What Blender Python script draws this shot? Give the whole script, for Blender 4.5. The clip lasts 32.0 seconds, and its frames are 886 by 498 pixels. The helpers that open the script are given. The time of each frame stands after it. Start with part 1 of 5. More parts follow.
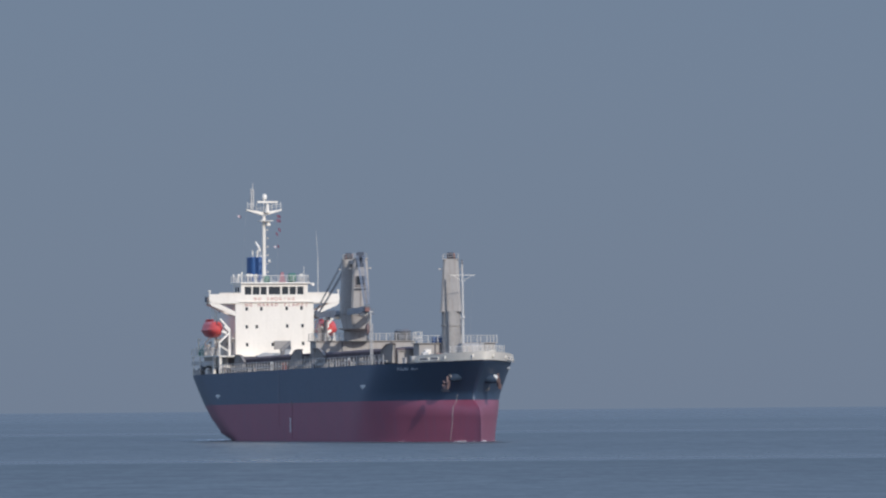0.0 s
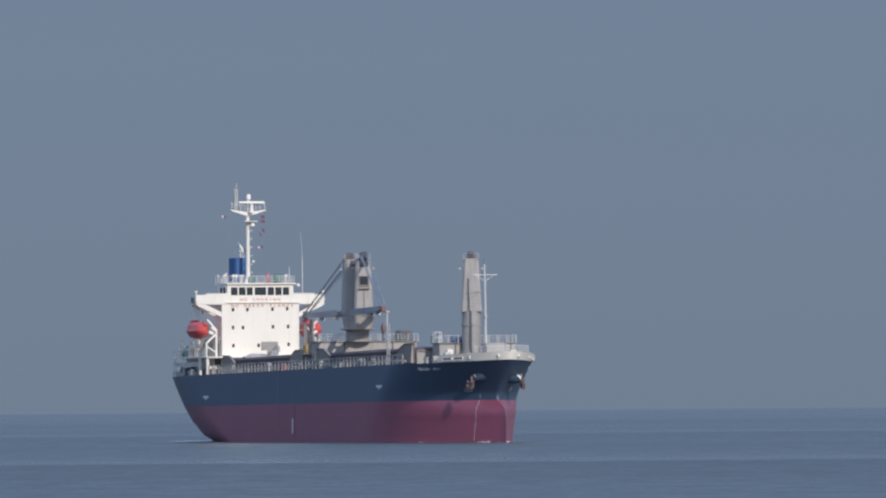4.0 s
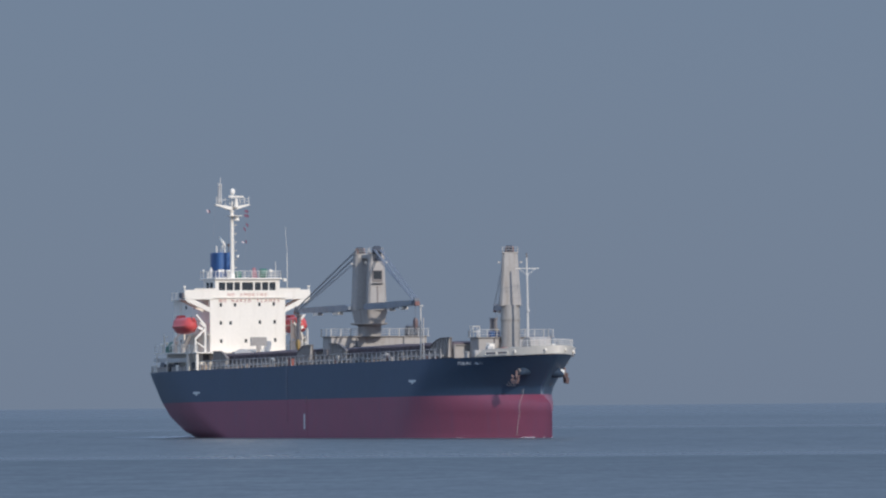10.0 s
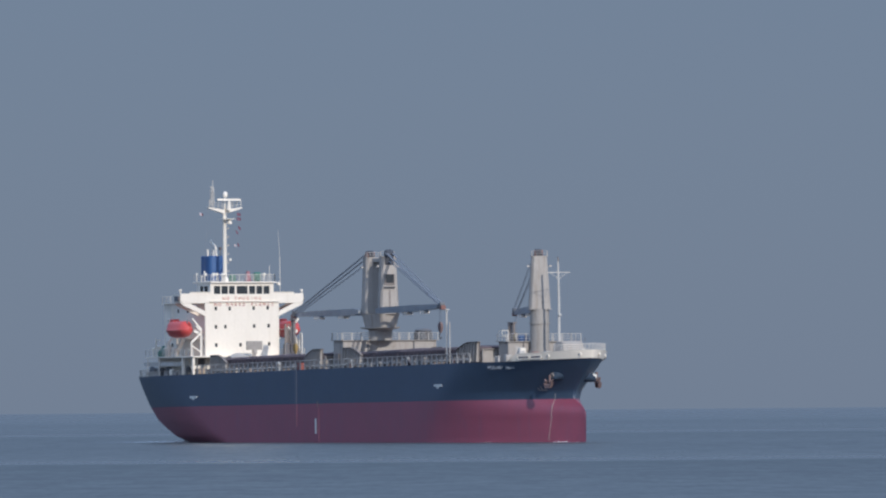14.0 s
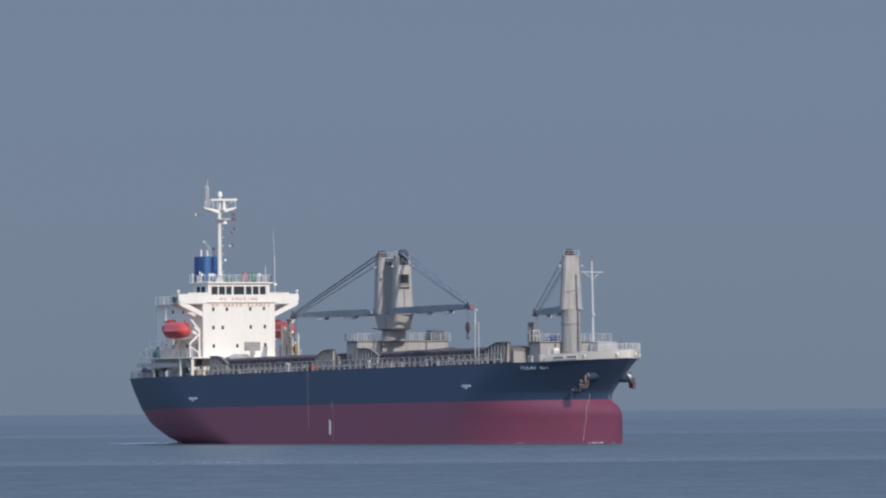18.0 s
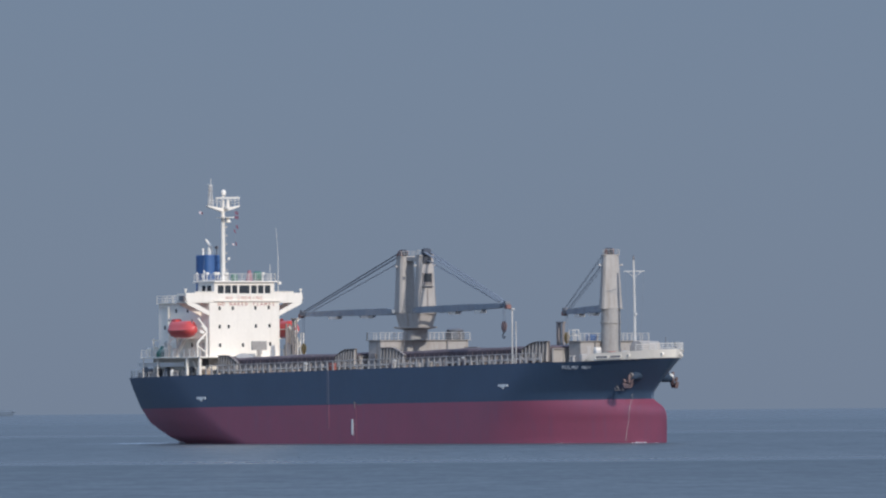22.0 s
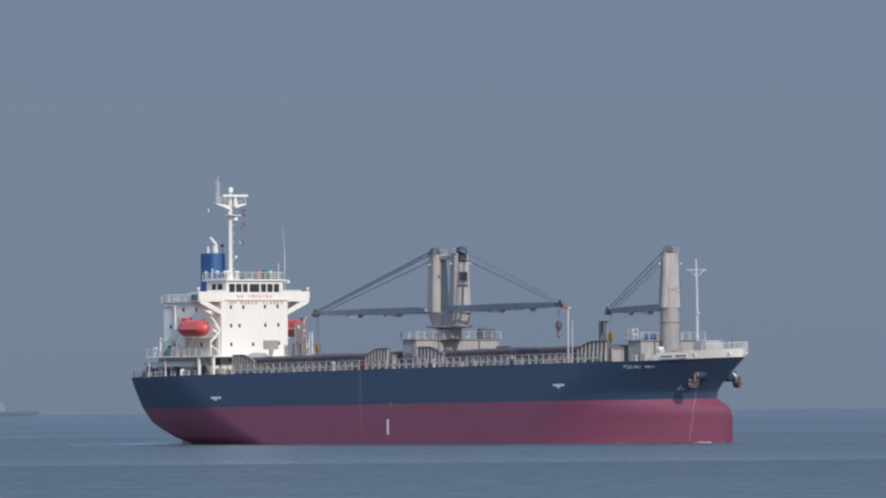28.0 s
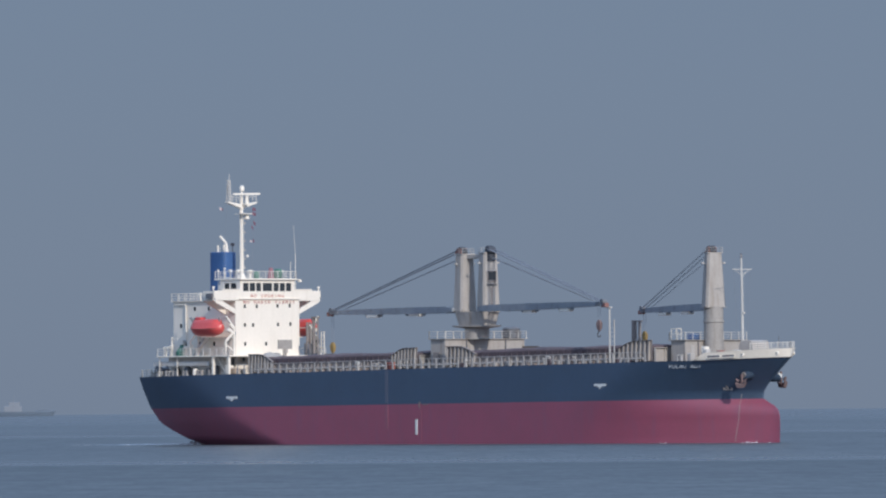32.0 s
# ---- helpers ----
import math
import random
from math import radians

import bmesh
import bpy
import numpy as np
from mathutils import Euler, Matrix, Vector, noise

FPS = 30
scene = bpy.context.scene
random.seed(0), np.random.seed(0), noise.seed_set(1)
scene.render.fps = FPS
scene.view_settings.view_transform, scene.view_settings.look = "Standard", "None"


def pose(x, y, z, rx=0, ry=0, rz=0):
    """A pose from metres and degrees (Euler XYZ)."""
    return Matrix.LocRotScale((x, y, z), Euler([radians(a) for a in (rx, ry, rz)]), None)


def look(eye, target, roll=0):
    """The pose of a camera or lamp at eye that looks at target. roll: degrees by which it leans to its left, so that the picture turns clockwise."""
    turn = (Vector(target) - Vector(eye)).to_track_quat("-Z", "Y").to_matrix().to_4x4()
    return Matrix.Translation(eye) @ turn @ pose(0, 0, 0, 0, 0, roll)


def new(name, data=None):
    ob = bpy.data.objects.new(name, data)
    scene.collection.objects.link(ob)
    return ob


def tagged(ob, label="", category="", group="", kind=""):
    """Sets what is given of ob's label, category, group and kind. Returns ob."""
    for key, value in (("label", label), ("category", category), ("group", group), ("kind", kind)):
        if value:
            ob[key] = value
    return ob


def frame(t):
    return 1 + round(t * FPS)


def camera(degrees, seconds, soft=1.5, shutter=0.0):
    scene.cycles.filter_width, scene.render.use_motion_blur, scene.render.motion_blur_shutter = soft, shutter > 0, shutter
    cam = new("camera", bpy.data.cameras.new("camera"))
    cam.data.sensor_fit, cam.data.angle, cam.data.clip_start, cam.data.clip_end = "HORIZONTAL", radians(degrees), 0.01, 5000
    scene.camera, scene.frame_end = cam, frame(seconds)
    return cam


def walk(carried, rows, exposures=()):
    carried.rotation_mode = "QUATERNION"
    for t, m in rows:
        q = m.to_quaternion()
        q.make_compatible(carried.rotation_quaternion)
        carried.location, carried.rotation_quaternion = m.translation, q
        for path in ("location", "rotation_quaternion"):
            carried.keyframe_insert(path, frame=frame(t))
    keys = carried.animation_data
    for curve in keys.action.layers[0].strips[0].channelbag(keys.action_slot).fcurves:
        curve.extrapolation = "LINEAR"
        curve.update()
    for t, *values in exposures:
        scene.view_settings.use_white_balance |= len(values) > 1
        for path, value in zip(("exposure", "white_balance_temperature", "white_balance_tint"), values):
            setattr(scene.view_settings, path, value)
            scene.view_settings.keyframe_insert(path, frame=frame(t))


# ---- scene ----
cam = camera(4.819, 32.0, soft=2.2)
EYE = (0.0, 0.0, 6.35)

# seconds, turn to the left, tilt upwards, in degrees
AIM = (
    (0.0, -0.0046, 0.8026), (0.5, -0.0029, 0.8059), (1.0, 0.0092, 0.8018), (1.5, -0.0008, 0.8057), (2.0, -0.0018, 0.8059),
    (2.5, -0.0049, 0.8068), (3.0, 0.0023, 0.7993), (3.5, -0.0067, 0.8043), (5.5, -0.0053, 0.8082), (6.0, 0.0074, 0.8084),
    (6.5, 0.0039, 0.8101), (7.0, -0.0001, 0.7957), (7.5, 0.0, 0.8123), (8.0, 0.0039, 0.7882), (8.5, 0.0048, 0.7796),
    (9.0, 0.0051, 0.7877), (9.5, 0.0012, 0.7861), (10.0, 0.0008, 0.7817), (10.5, 0.0028, 0.7843), (11.0, 0.0012, 0.7800),
    (11.5, 0.002, 0.7795), (12.0, 0.002, 0.7796), (12.5, 0.0023, 0.7852), (13.0, 0.0025, 0.7769), (13.5, 0.0034, 0.7798),
    (14.0, -0.0016, 0.8060), (14.5, -0.0043, 0.7809), (16.5, -0.0096, 0.8139), (17.0, -0.0164, 0.8146), (17.5, -0.0138, 0.8101),
    (18.0, -0.0104, 0.8115), (18.5, -0.0034, 0.8090), (19.0, 0.0006, 0.8074), (19.5, -0.0023, 0.8062), (20.0, -0.001, 0.8075),
    (20.5, 0.0005, 0.8065), (21.0, 0.0014, 0.8011), (21.5, 0.003, 0.8020), (22.0, 0.0068, 0.8106), (22.5, 0.0063, 0.8081),
    (23.0, 0.0097, 0.8097), (23.5, 0.0077, 0.8037), (24.0, 0.0004, 0.8033), (24.5, 0.001, 0.8072), (25.0, 0.0002, 0.8111),
    (25.5, 0.0026, 0.8101), (27.5, 0.0011, 0.8103), (28.0, -0.0001, 0.8106), (28.5, -0.0003, 0.8106), (29.0, -0.0002, 0.8110),
    (29.5, -0.0009, 0.8090), (30.0, 0.0002, 0.8079), (30.5, -0.0001, 0.8093), (31.0, -0.0017, 0.8080), (31.5, -0.0019, 0.8115),
    (32.0, -0.0022, 0.8116))


def aimed(turn, tilt):
    a, e = radians(90 + turn), radians(tilt)
    way = Vector((math.cos(a) * math.cos(e), math.sin(a) * math.cos(e), math.sin(e)))
    return look(EYE, Vector(EYE) + way * 100, -0.466)


walk(cam, [(t, aimed(a, e)) for t, a, e in AIM], [(0, -0.07), (13, -0.06), (24, 0.0), (32, 0.0)])

# ---- light ----
SUN_AZ, SUN_EL = -62.0, 28.0          # degrees; the sun stands behind and to the right of the camera
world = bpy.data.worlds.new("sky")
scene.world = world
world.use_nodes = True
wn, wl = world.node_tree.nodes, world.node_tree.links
sky = wn.new("ShaderNodeTexSky")
sky.sky_type, sky.sun_disc = "NISHITA", False
sky.sun_elevation, sky.sun_rotation = radians(SUN_EL), radians(90 - SUN_AZ)
sky.air_density, sky.dust_density, sky.ozone_density, sky.altitude = 1.0, 0.3, 1.5, 0
tint = wn.new("ShaderNodeMix")
tint.data_type, tint.blend_type = "RGBA", "MULTIPLY"
tint.inputs[0].default_value = 1.0
tint.inputs[7].default_value = (0.62, 0.72, 1.0, 1)
wl.new(sky.outputs[0], tint.inputs[6])
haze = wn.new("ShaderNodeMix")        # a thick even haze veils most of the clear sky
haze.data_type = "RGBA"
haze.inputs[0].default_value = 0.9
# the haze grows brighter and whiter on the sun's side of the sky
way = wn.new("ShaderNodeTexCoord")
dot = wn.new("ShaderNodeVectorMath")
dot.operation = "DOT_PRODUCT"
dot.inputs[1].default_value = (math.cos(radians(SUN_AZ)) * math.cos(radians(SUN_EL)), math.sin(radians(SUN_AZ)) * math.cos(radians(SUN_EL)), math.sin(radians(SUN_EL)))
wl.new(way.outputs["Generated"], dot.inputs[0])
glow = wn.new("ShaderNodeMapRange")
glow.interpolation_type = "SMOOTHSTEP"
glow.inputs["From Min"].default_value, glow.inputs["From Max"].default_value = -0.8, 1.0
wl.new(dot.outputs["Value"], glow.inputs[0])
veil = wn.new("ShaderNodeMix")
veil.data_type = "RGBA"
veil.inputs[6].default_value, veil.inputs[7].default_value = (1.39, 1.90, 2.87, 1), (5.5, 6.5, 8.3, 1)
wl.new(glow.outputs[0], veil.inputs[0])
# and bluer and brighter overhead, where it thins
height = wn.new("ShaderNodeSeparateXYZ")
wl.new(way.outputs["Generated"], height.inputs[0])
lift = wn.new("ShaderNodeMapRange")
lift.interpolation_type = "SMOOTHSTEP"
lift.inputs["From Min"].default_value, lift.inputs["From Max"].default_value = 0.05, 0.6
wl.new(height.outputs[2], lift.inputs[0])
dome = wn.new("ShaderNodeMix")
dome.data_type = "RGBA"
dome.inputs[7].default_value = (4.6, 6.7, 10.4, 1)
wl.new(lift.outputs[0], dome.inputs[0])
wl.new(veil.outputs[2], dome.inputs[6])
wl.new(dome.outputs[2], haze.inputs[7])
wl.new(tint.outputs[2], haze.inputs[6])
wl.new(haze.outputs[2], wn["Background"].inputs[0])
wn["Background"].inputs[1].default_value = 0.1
sun = new("sun", bpy.data.lights.new("sun", "SUN"))
sun.data.energy, sun.data.angle, sun.data.color = 2.85, radians(0.53), (1.0, 0.95, 0.88)
sa, se = radians(SUN_AZ), radians(SUN_EL)
sun.matrix_world = look((200 * math.cos(sa) * math.cos(se), 200 * math.sin(sa) * math.cos(se), 200 * math.sin(se)), (0, 0, 0))


# ---- materials ----
def paint(name, col, rough=0.5, vary=0.12, stain=None, amount=0.0, metal=0.0, bump=0.02, scale=1.0, streaky=True, coat=0.0, coat_ior=1.6):
    """Painted or bare surface: broad fading, fine grain, and stains that run downwards."""
    m = bpy.data.materials.new(name)
    m.use_nodes = True
    N, L = m.node_tree.nodes, m.node_tree.links
    b = N["Principled BSDF"]
    tc = N.new("ShaderNodeTexCoord")
    big = N.new("ShaderNodeTexNoise")
    big.inputs["Scale"].default_value, big.inputs["Detail"].default_value = 0.22 * scale, 5
    L.new(tc.outputs["Object"], big.inputs["Vector"])
    fine = N.new("ShaderNodeTexNoise")
    fine.inputs["Scale"].default_value, fine.inputs["Detail"].default_value = 2.6 * scale, 6
    L.new(tc.outputs["Object"], fine.inputs["Vector"])
    mixed = N.new("ShaderNodeMath")
    mixed.operation = "MULTIPLY_ADD"
    mixed.inputs[1].default_value = 0.5
    half = N.new("ShaderNodeMath")
    half.operation, half.inputs[1].default_value = "MULTIPLY", 0.5
    L.new(fine.outputs[0], half.inputs[0])
    L.new(big.outputs[0], mixed.inputs[0])
    L.new(half.outputs[0], mixed.inputs[2])
    ramp = N.new("ShaderNodeValToRGB")
    ramp.color_ramp.elements[0].position, ramp.color_ramp.elements[1].position = 0.3, 0.7
    ramp.color_ramp.elements[0].color = tuple(max(0, c * (1 - vary)) for c in col) + (1,)
    ramp.color_ramp.elements[1].color = tuple(min(1, c * (1 + vary)) for c in col) + (1,)
    L.new(mixed.outputs[0], ramp.inputs[0])
    last = ramp.outputs[0]
    if stain:
        mp = N.new("ShaderNodeMapping")
        mp.inputs["Scale"].default_value = (1.3 * scale, 1.3 * scale, (0.16 if streaky else 1.0) * scale)
        L.new(tc.outputs["Object"], mp.inputs["Vector"])
        run = N.new("ShaderNodeTexNoise")
        run.inputs["Scale"].default_value, run.inputs["Detail"].default_value = 1.0, 7
        L.new(mp.outputs[0], run.inputs["Vector"])
        cut = N.new("ShaderNodeValToRGB")
        cut.color_ramp.elements[0].position, cut.color_ramp.elements[1].position = 0.52, 0.75
        cut.color_ramp.elements[0].color, cut.color_ramp.elements[1].color = (0, 0, 0, 1), (amount, amount, amount, 1)
        L.new(run.outputs[0], cut.inputs[0])
        mx = N.new("ShaderNodeMix")
        mx.data_type = "RGBA"
        L.new(cut.outputs[0], mx.inputs[0])
        L.new(last, mx.inputs[6])
        mx.inputs[7].default_value = tuple(stain) + (1,)
        last = mx.outputs[2]
    L.new(last, b.inputs["Base Color"])
    rr = N.new("ShaderNodeMapRange")
    rr.inputs["To Min"].default_value, rr.inputs["To Max"].default_value = rough * 0.8, min(1, rough * 1.25)
    L.new(fine.outputs[0], rr.inputs[0])
    L.new(rr.outputs[0], b.inputs["Roughness"])
    b.inputs["Metallic"].default_value = metal
    b.inputs["Coat Weight"].default_value, b.inputs["Coat Roughness"].default_value, b.inputs["Coat IOR"].default_value = coat, 0.6, coat_ior
    bp = N.new("ShaderNodeBump")
    bp.inputs["Strength"].default_value, bp.inputs["Distance"].default_value = 0.5, bump
    L.new(fine.outputs[0], bp.inputs["Height"])
    L.new(bp.outputs[0], b.inputs["Normal"])
    return m


def glazing(name, col, rough=0.08):
    m = bpy.data.materials.new(name)
    m.use_nodes = True
    b = m.node_tree.nodes["Principled BSDF"]
    b.inputs["Base Color"].default_value = col + (1,)
    b.inputs["Roughness"].default_value, b.inputs["IOR"].default_value = rough, 1.5
    return m


RUST = (0.16, 0.065, 0.035)
NAVY = paint("navy_paint", (0.025, 0.055, 0.107), 0.5, 0.14, (0.034, 0.065, 0.116), 0.5, bump=0.03, coat=1.0, coat_ior=1.56)
RED = paint("red_antifouling", (0.252, 0.030, 0.074), 0.6, 0.14, (0.175, 0.043, 0.10), 0.5, bump=0.03, coat=1.0, coat_ior=1.85)
WHITE = paint("white_paint", (0.84, 0.768, 0.68), 0.45, 0.05, (0.60, 0.52, 0.42), 0.22)
DIRTY = paint("weathered_white", (0.54, 0.52, 0.50), 0.55, 0.1, (0.40, 0.30, 0.22), 0.5)
GREY = paint("buff_grey_paint", (0.39, 0.355, 0.33), 0.55, 0.12, (0.22, 0.17, 0.13), 0.55)
LIGHT = paint("light_grey_paint", (0.44, 0.415, 0.40), 0.5, 0.1, (0.3, 0.24, 0.19), 0.4)
STAYP = paint("weathered_rail_paint", (0.43, 0.40, 0.38), 0.6, 0.16, (0.25, 0.19, 0.16), 0.5)
DARK = paint("dark_grey_steel", (0.14, 0.15, 0.17), 0.6, 0.25, RUST, 0.5)
BOOMP = paint("blue_grey_boom_paint", (0.25, 0.275, 0.31), 0.55, 0.15, (0.12, 0.09, 0.08), 0.4, streaky=False)
COVER = paint("brown_hatch_paint", (0.115, 0.085, 0.095), 0.7, 0.35, (0.065, 0.045, 0.05), 0.6, streaky=False)
LOWER = paint("weathered_buff_paint", (0.33, 0.305, 0.285), 0.65, 0.16, (0.17, 0.14, 0.12), 0.5)
CHEEK = paint("dark_buff_paint", (0.24, 0.21, 0.20), 0.65, 0.2, (0.14, 0.1, 0.08), 0.5)
DECKP = paint("green_grey_deck", (0.17, 0.17, 0.175), 0.75, 0.2, RUST, 0.5, streaky=False)
ROPE = paint("dark_wire_rope", (0.23, 0.245, 0.28), 0.6, 0.2)
ORANGE = paint("orange_red_fibreglass", (0.64, 0.085, 0.080), 0.35, 0.06, (0.5, 0.05, 0.03), 0.3, coat=0.2)
BLUE = paint("blue_funnel_paint", (0.042, 0.11, 0.27), 0.45, 0.12, (0.035, 0.065, 0.15), 0.4)
GREEN = paint("green_paint", (0.055, 0.17, 0.13), 0.5, 0.15)
IRON = paint("dull_rusty_iron", (0.20, 0.135, 0.13), 0.8, 0.3, (0.13, 0.10, 0.105), 0.6, streaky=False)
RUSTY = paint("rusty_iron", (0.25, 0.125, 0.11), 0.8, 0.3, (0.10, 0.05, 0.04), 0.6, streaky=False)
VOID = paint("dark_steel_and_recess_shade", (0.06, 0.065, 0.08), 0.8, 0.2)
CANVAS = paint("tan_canvas", (0.42, 0.32, 0.24), 0.8, 0.12)
WORNRED = paint("worn_antifouling", (0.27, 0.08, 0.12), 0.6, 0.15, (0.3, 0.2, 0.22), 0.5, coat=0.8)
WORN = paint("worn_navy_paint", (0.05, 0.062, 0.105), 0.5, 0.2, (0.075, 0.085, 0.12), 0.6, coat=0.9, coat_ior=1.9)
TAN = paint("dull_yellow_paint", (0.30, 0.20, 0.07), 0.6, 0.3, (0.06, 0.05, 0.04), 0.8, streaky=False)
MAROON = paint("maroon_lettering", (0.40, 0.11, 0.10), 0.5, 0.15)
LETTER = paint("red_lettering", (0.50, 0.19, 0.15), 0.5, 0.1)
MARK = paint("white_hull_marking", (0.72, 0.73, 0.72), 0.5, 0.1, (0.4, 0.35, 0.3), 0.4)
BOLSTER = paint("dull_navy_paint", (0.024, 0.045, 0.08), 0.8, 0.2)
NAMEP = paint("worn_white_lettering", (0.42, 0.45, 0.49), 0.5, 0.15, (0.15, 0.18, 0.23), 0.5)
FLAG = paint("red_flag_cloth", (0.17, 0.08, 0.12), 0.8, 0.15)
FLAGW = paint("pale_flag_cloth", (0.60, 0.50, 0.52), 0.8, 0.15)
PIPE = paint("red_brown_fitting", (0.30, 0.09, 0.07), 0.6, 0.2)
GLASS = glazing("dark_window_glass", (0.03, 0.034, 0.04))
FOAM = paint("white_foam", (0.72, 0.74, 0.76), 0.8, 0.12, bump=0.05)
# colours of the far ship, with the haze before it mixed into the paint
FARHULL = paint("hazy_blue_grey_hull", (0.125, 0.165, 0.22), 0.7, 0.1)
FARHOUSE = paint("hazy_pale_grey_paint", (0.215, 0.24, 0.28), 0.7, 0.06)


def sea_material():
    m = bpy.data.materials.new("sea_water")
    m.use_nodes = True
    N, L = m.node_tree.nodes, m.node_tree.links
    b = N["Principled BSDF"]
    tc = N.new("ShaderNodeTexCoord")

    def noise_at(scale, detail, stretch=(1, 1, 1)):
        mp = N.new("ShaderNodeMapping")
        mp.inputs["Scale"].default_value = stretch
        L.new(tc.outputs["Object"], mp.inputs["Vector"])
        t = N.new("ShaderNodeTexNoise")
        t.inputs["Scale"].default_value, t.inputs["Detail"].default_value = scale, detail
        L.new(mp.outputs[0], t.inputs["Vector"])
        return t.outputs[0]

    # slick lines and ruffled belts along the shore, by distance; far stops carry painted haze
    sep = N.new("ShaderNodeSeparateXYZ")
    L.new(tc.outputs["Object"], sep.inputs[0])
    bend = noise_at(0.006, 3, (1, 0.5, 1))
    sway = N.new("ShaderNodeMath")
    sway.operation, sway.inputs[1].default_value = "MULTIPLY_ADD", 60.0
    L.new(bend, sway.inputs[0])
    L.new(sep.outputs[1], sway.inputs[2])
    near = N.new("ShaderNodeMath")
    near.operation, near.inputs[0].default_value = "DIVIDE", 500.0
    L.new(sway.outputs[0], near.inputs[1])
    belt_and_haze = N.new("ShaderNodeValToRGB")
    # the lowest stops lie farthest off; their paler tone is haze put into the colour
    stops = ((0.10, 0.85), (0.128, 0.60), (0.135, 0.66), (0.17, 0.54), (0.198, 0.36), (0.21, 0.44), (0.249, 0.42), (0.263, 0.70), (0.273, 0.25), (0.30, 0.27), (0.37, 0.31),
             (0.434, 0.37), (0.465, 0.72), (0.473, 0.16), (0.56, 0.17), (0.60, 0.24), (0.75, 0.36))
    ramp = belt_and_haze.color_ramp
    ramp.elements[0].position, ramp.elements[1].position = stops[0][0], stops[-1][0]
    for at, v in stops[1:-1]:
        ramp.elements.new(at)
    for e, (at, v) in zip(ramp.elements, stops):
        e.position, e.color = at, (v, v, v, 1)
    L.new(near.outputs[0], belt_and_haze.inputs[0])
    # slicks and ruffled patches, a few hundred metres across, and gusts within them
    slick = noise_at(0.0042, 4, (0.35, 1, 1))
    gust = noise_at(0.02, 3, (0.3, 0.6, 1))
    add = N.new("ShaderNodeMath")
    add.operation, add.inputs[1].default_value = "MULTIPLY_ADD", 0.35
    L.new(gust, add.inputs[0])
    L.new(slick, add.inputs[2])
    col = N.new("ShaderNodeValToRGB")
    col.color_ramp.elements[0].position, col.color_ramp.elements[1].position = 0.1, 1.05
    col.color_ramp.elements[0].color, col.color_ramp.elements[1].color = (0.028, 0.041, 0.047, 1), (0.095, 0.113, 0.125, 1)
    patch = N.new("ShaderNodeMath")
    patch.operation, patch.inputs[1].default_value = "MULTIPLY_ADD", 0.35
    L.new(add.outputs[0], patch.inputs[0])
    ruffle = noise_at(0.25, 4, (1, 0.22, 1))
    fleck = N.new("ShaderNodeMath")
    fleck.operation, fleck.inputs[1].default_value = "MULTIPLY_ADD", 0.7
    L.new(ruffle, fleck.inputs[0])
    ripple = noise_at(1.3, 3, (1, 0.09, 1))
    rip = N.new("ShaderNodeMath")
    rip.operation, rip.inputs[1].default_value, rip.inputs[2].default_value = "MULTIPLY_ADD", 0.5, -0.6
    L.new(ripple, rip.inputs[0])
    L.new(rip.outputs[0], fleck.inputs[2])
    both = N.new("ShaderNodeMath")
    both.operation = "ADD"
    L.new(belt_and_haze.outputs[0], both.inputs[0])
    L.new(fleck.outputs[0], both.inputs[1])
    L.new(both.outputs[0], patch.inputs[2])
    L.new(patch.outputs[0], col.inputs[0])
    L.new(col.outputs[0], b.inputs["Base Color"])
    rr = N.new("ShaderNodeMapRange")
    rr.inputs["From Min"].default_value, rr.inputs["From Max"].default_value = 0.35, 1.25
    rr.inputs["To Min"].default_value, rr.inputs["To Max"].default_value = 0.38, 0.16
    L.new(patch.outputs[0], rr.inputs[0])
    L.new(rr.outputs[0], b.inputs["Roughness"])
    b.inputs["IOR"].default_value = 1.33
    swell = noise_at(0.3, 3, (0.6, 1, 1))
    chop = noise_at(1.1, 4)
    h = N.new("ShaderNodeMath")
    h.operation, h.inputs[1].default_value = "MULTIPLY_ADD", 0.25
    L.new(chop, h.inputs[0])
    L.new(swell, h.inputs[2])
    bp = N.new("ShaderNodeBump")
    bp.inputs["Strength"].default_value, bp.inputs["Distance"].default_value = 0.3, 0.2
    L.new(h.outputs[0], bp.inputs["Height"])
    L.new(bp.outputs[0], b.inputs["Normal"])
    return m


SEA = sea_material()


# ---- building helpers ----
def mesh_of(name, bm, material, sharp=35):
    bmesh.ops.recalc_face_normals(bm, faces=bm.faces)
    me = bpy.data.meshes.new(name)
    bm.to_mesh(me)
    bm.free()
    me.materials.append(material)
    me.shade_smooth()
    me.set_sharp_from_angle(angle=radians(sharp))
    return me


def part(name, bm, material, parent, label="", sharp=35):
    ob = new(name, mesh_of(name, bm, material, sharp))
    ob.parent = parent
    if label:
        tagged(ob, label)
    return ob


def piece(name, me, parent, m):
    ob = new(name, me)
    ob.parent = parent
    ob.matrix_local = m
    return ob


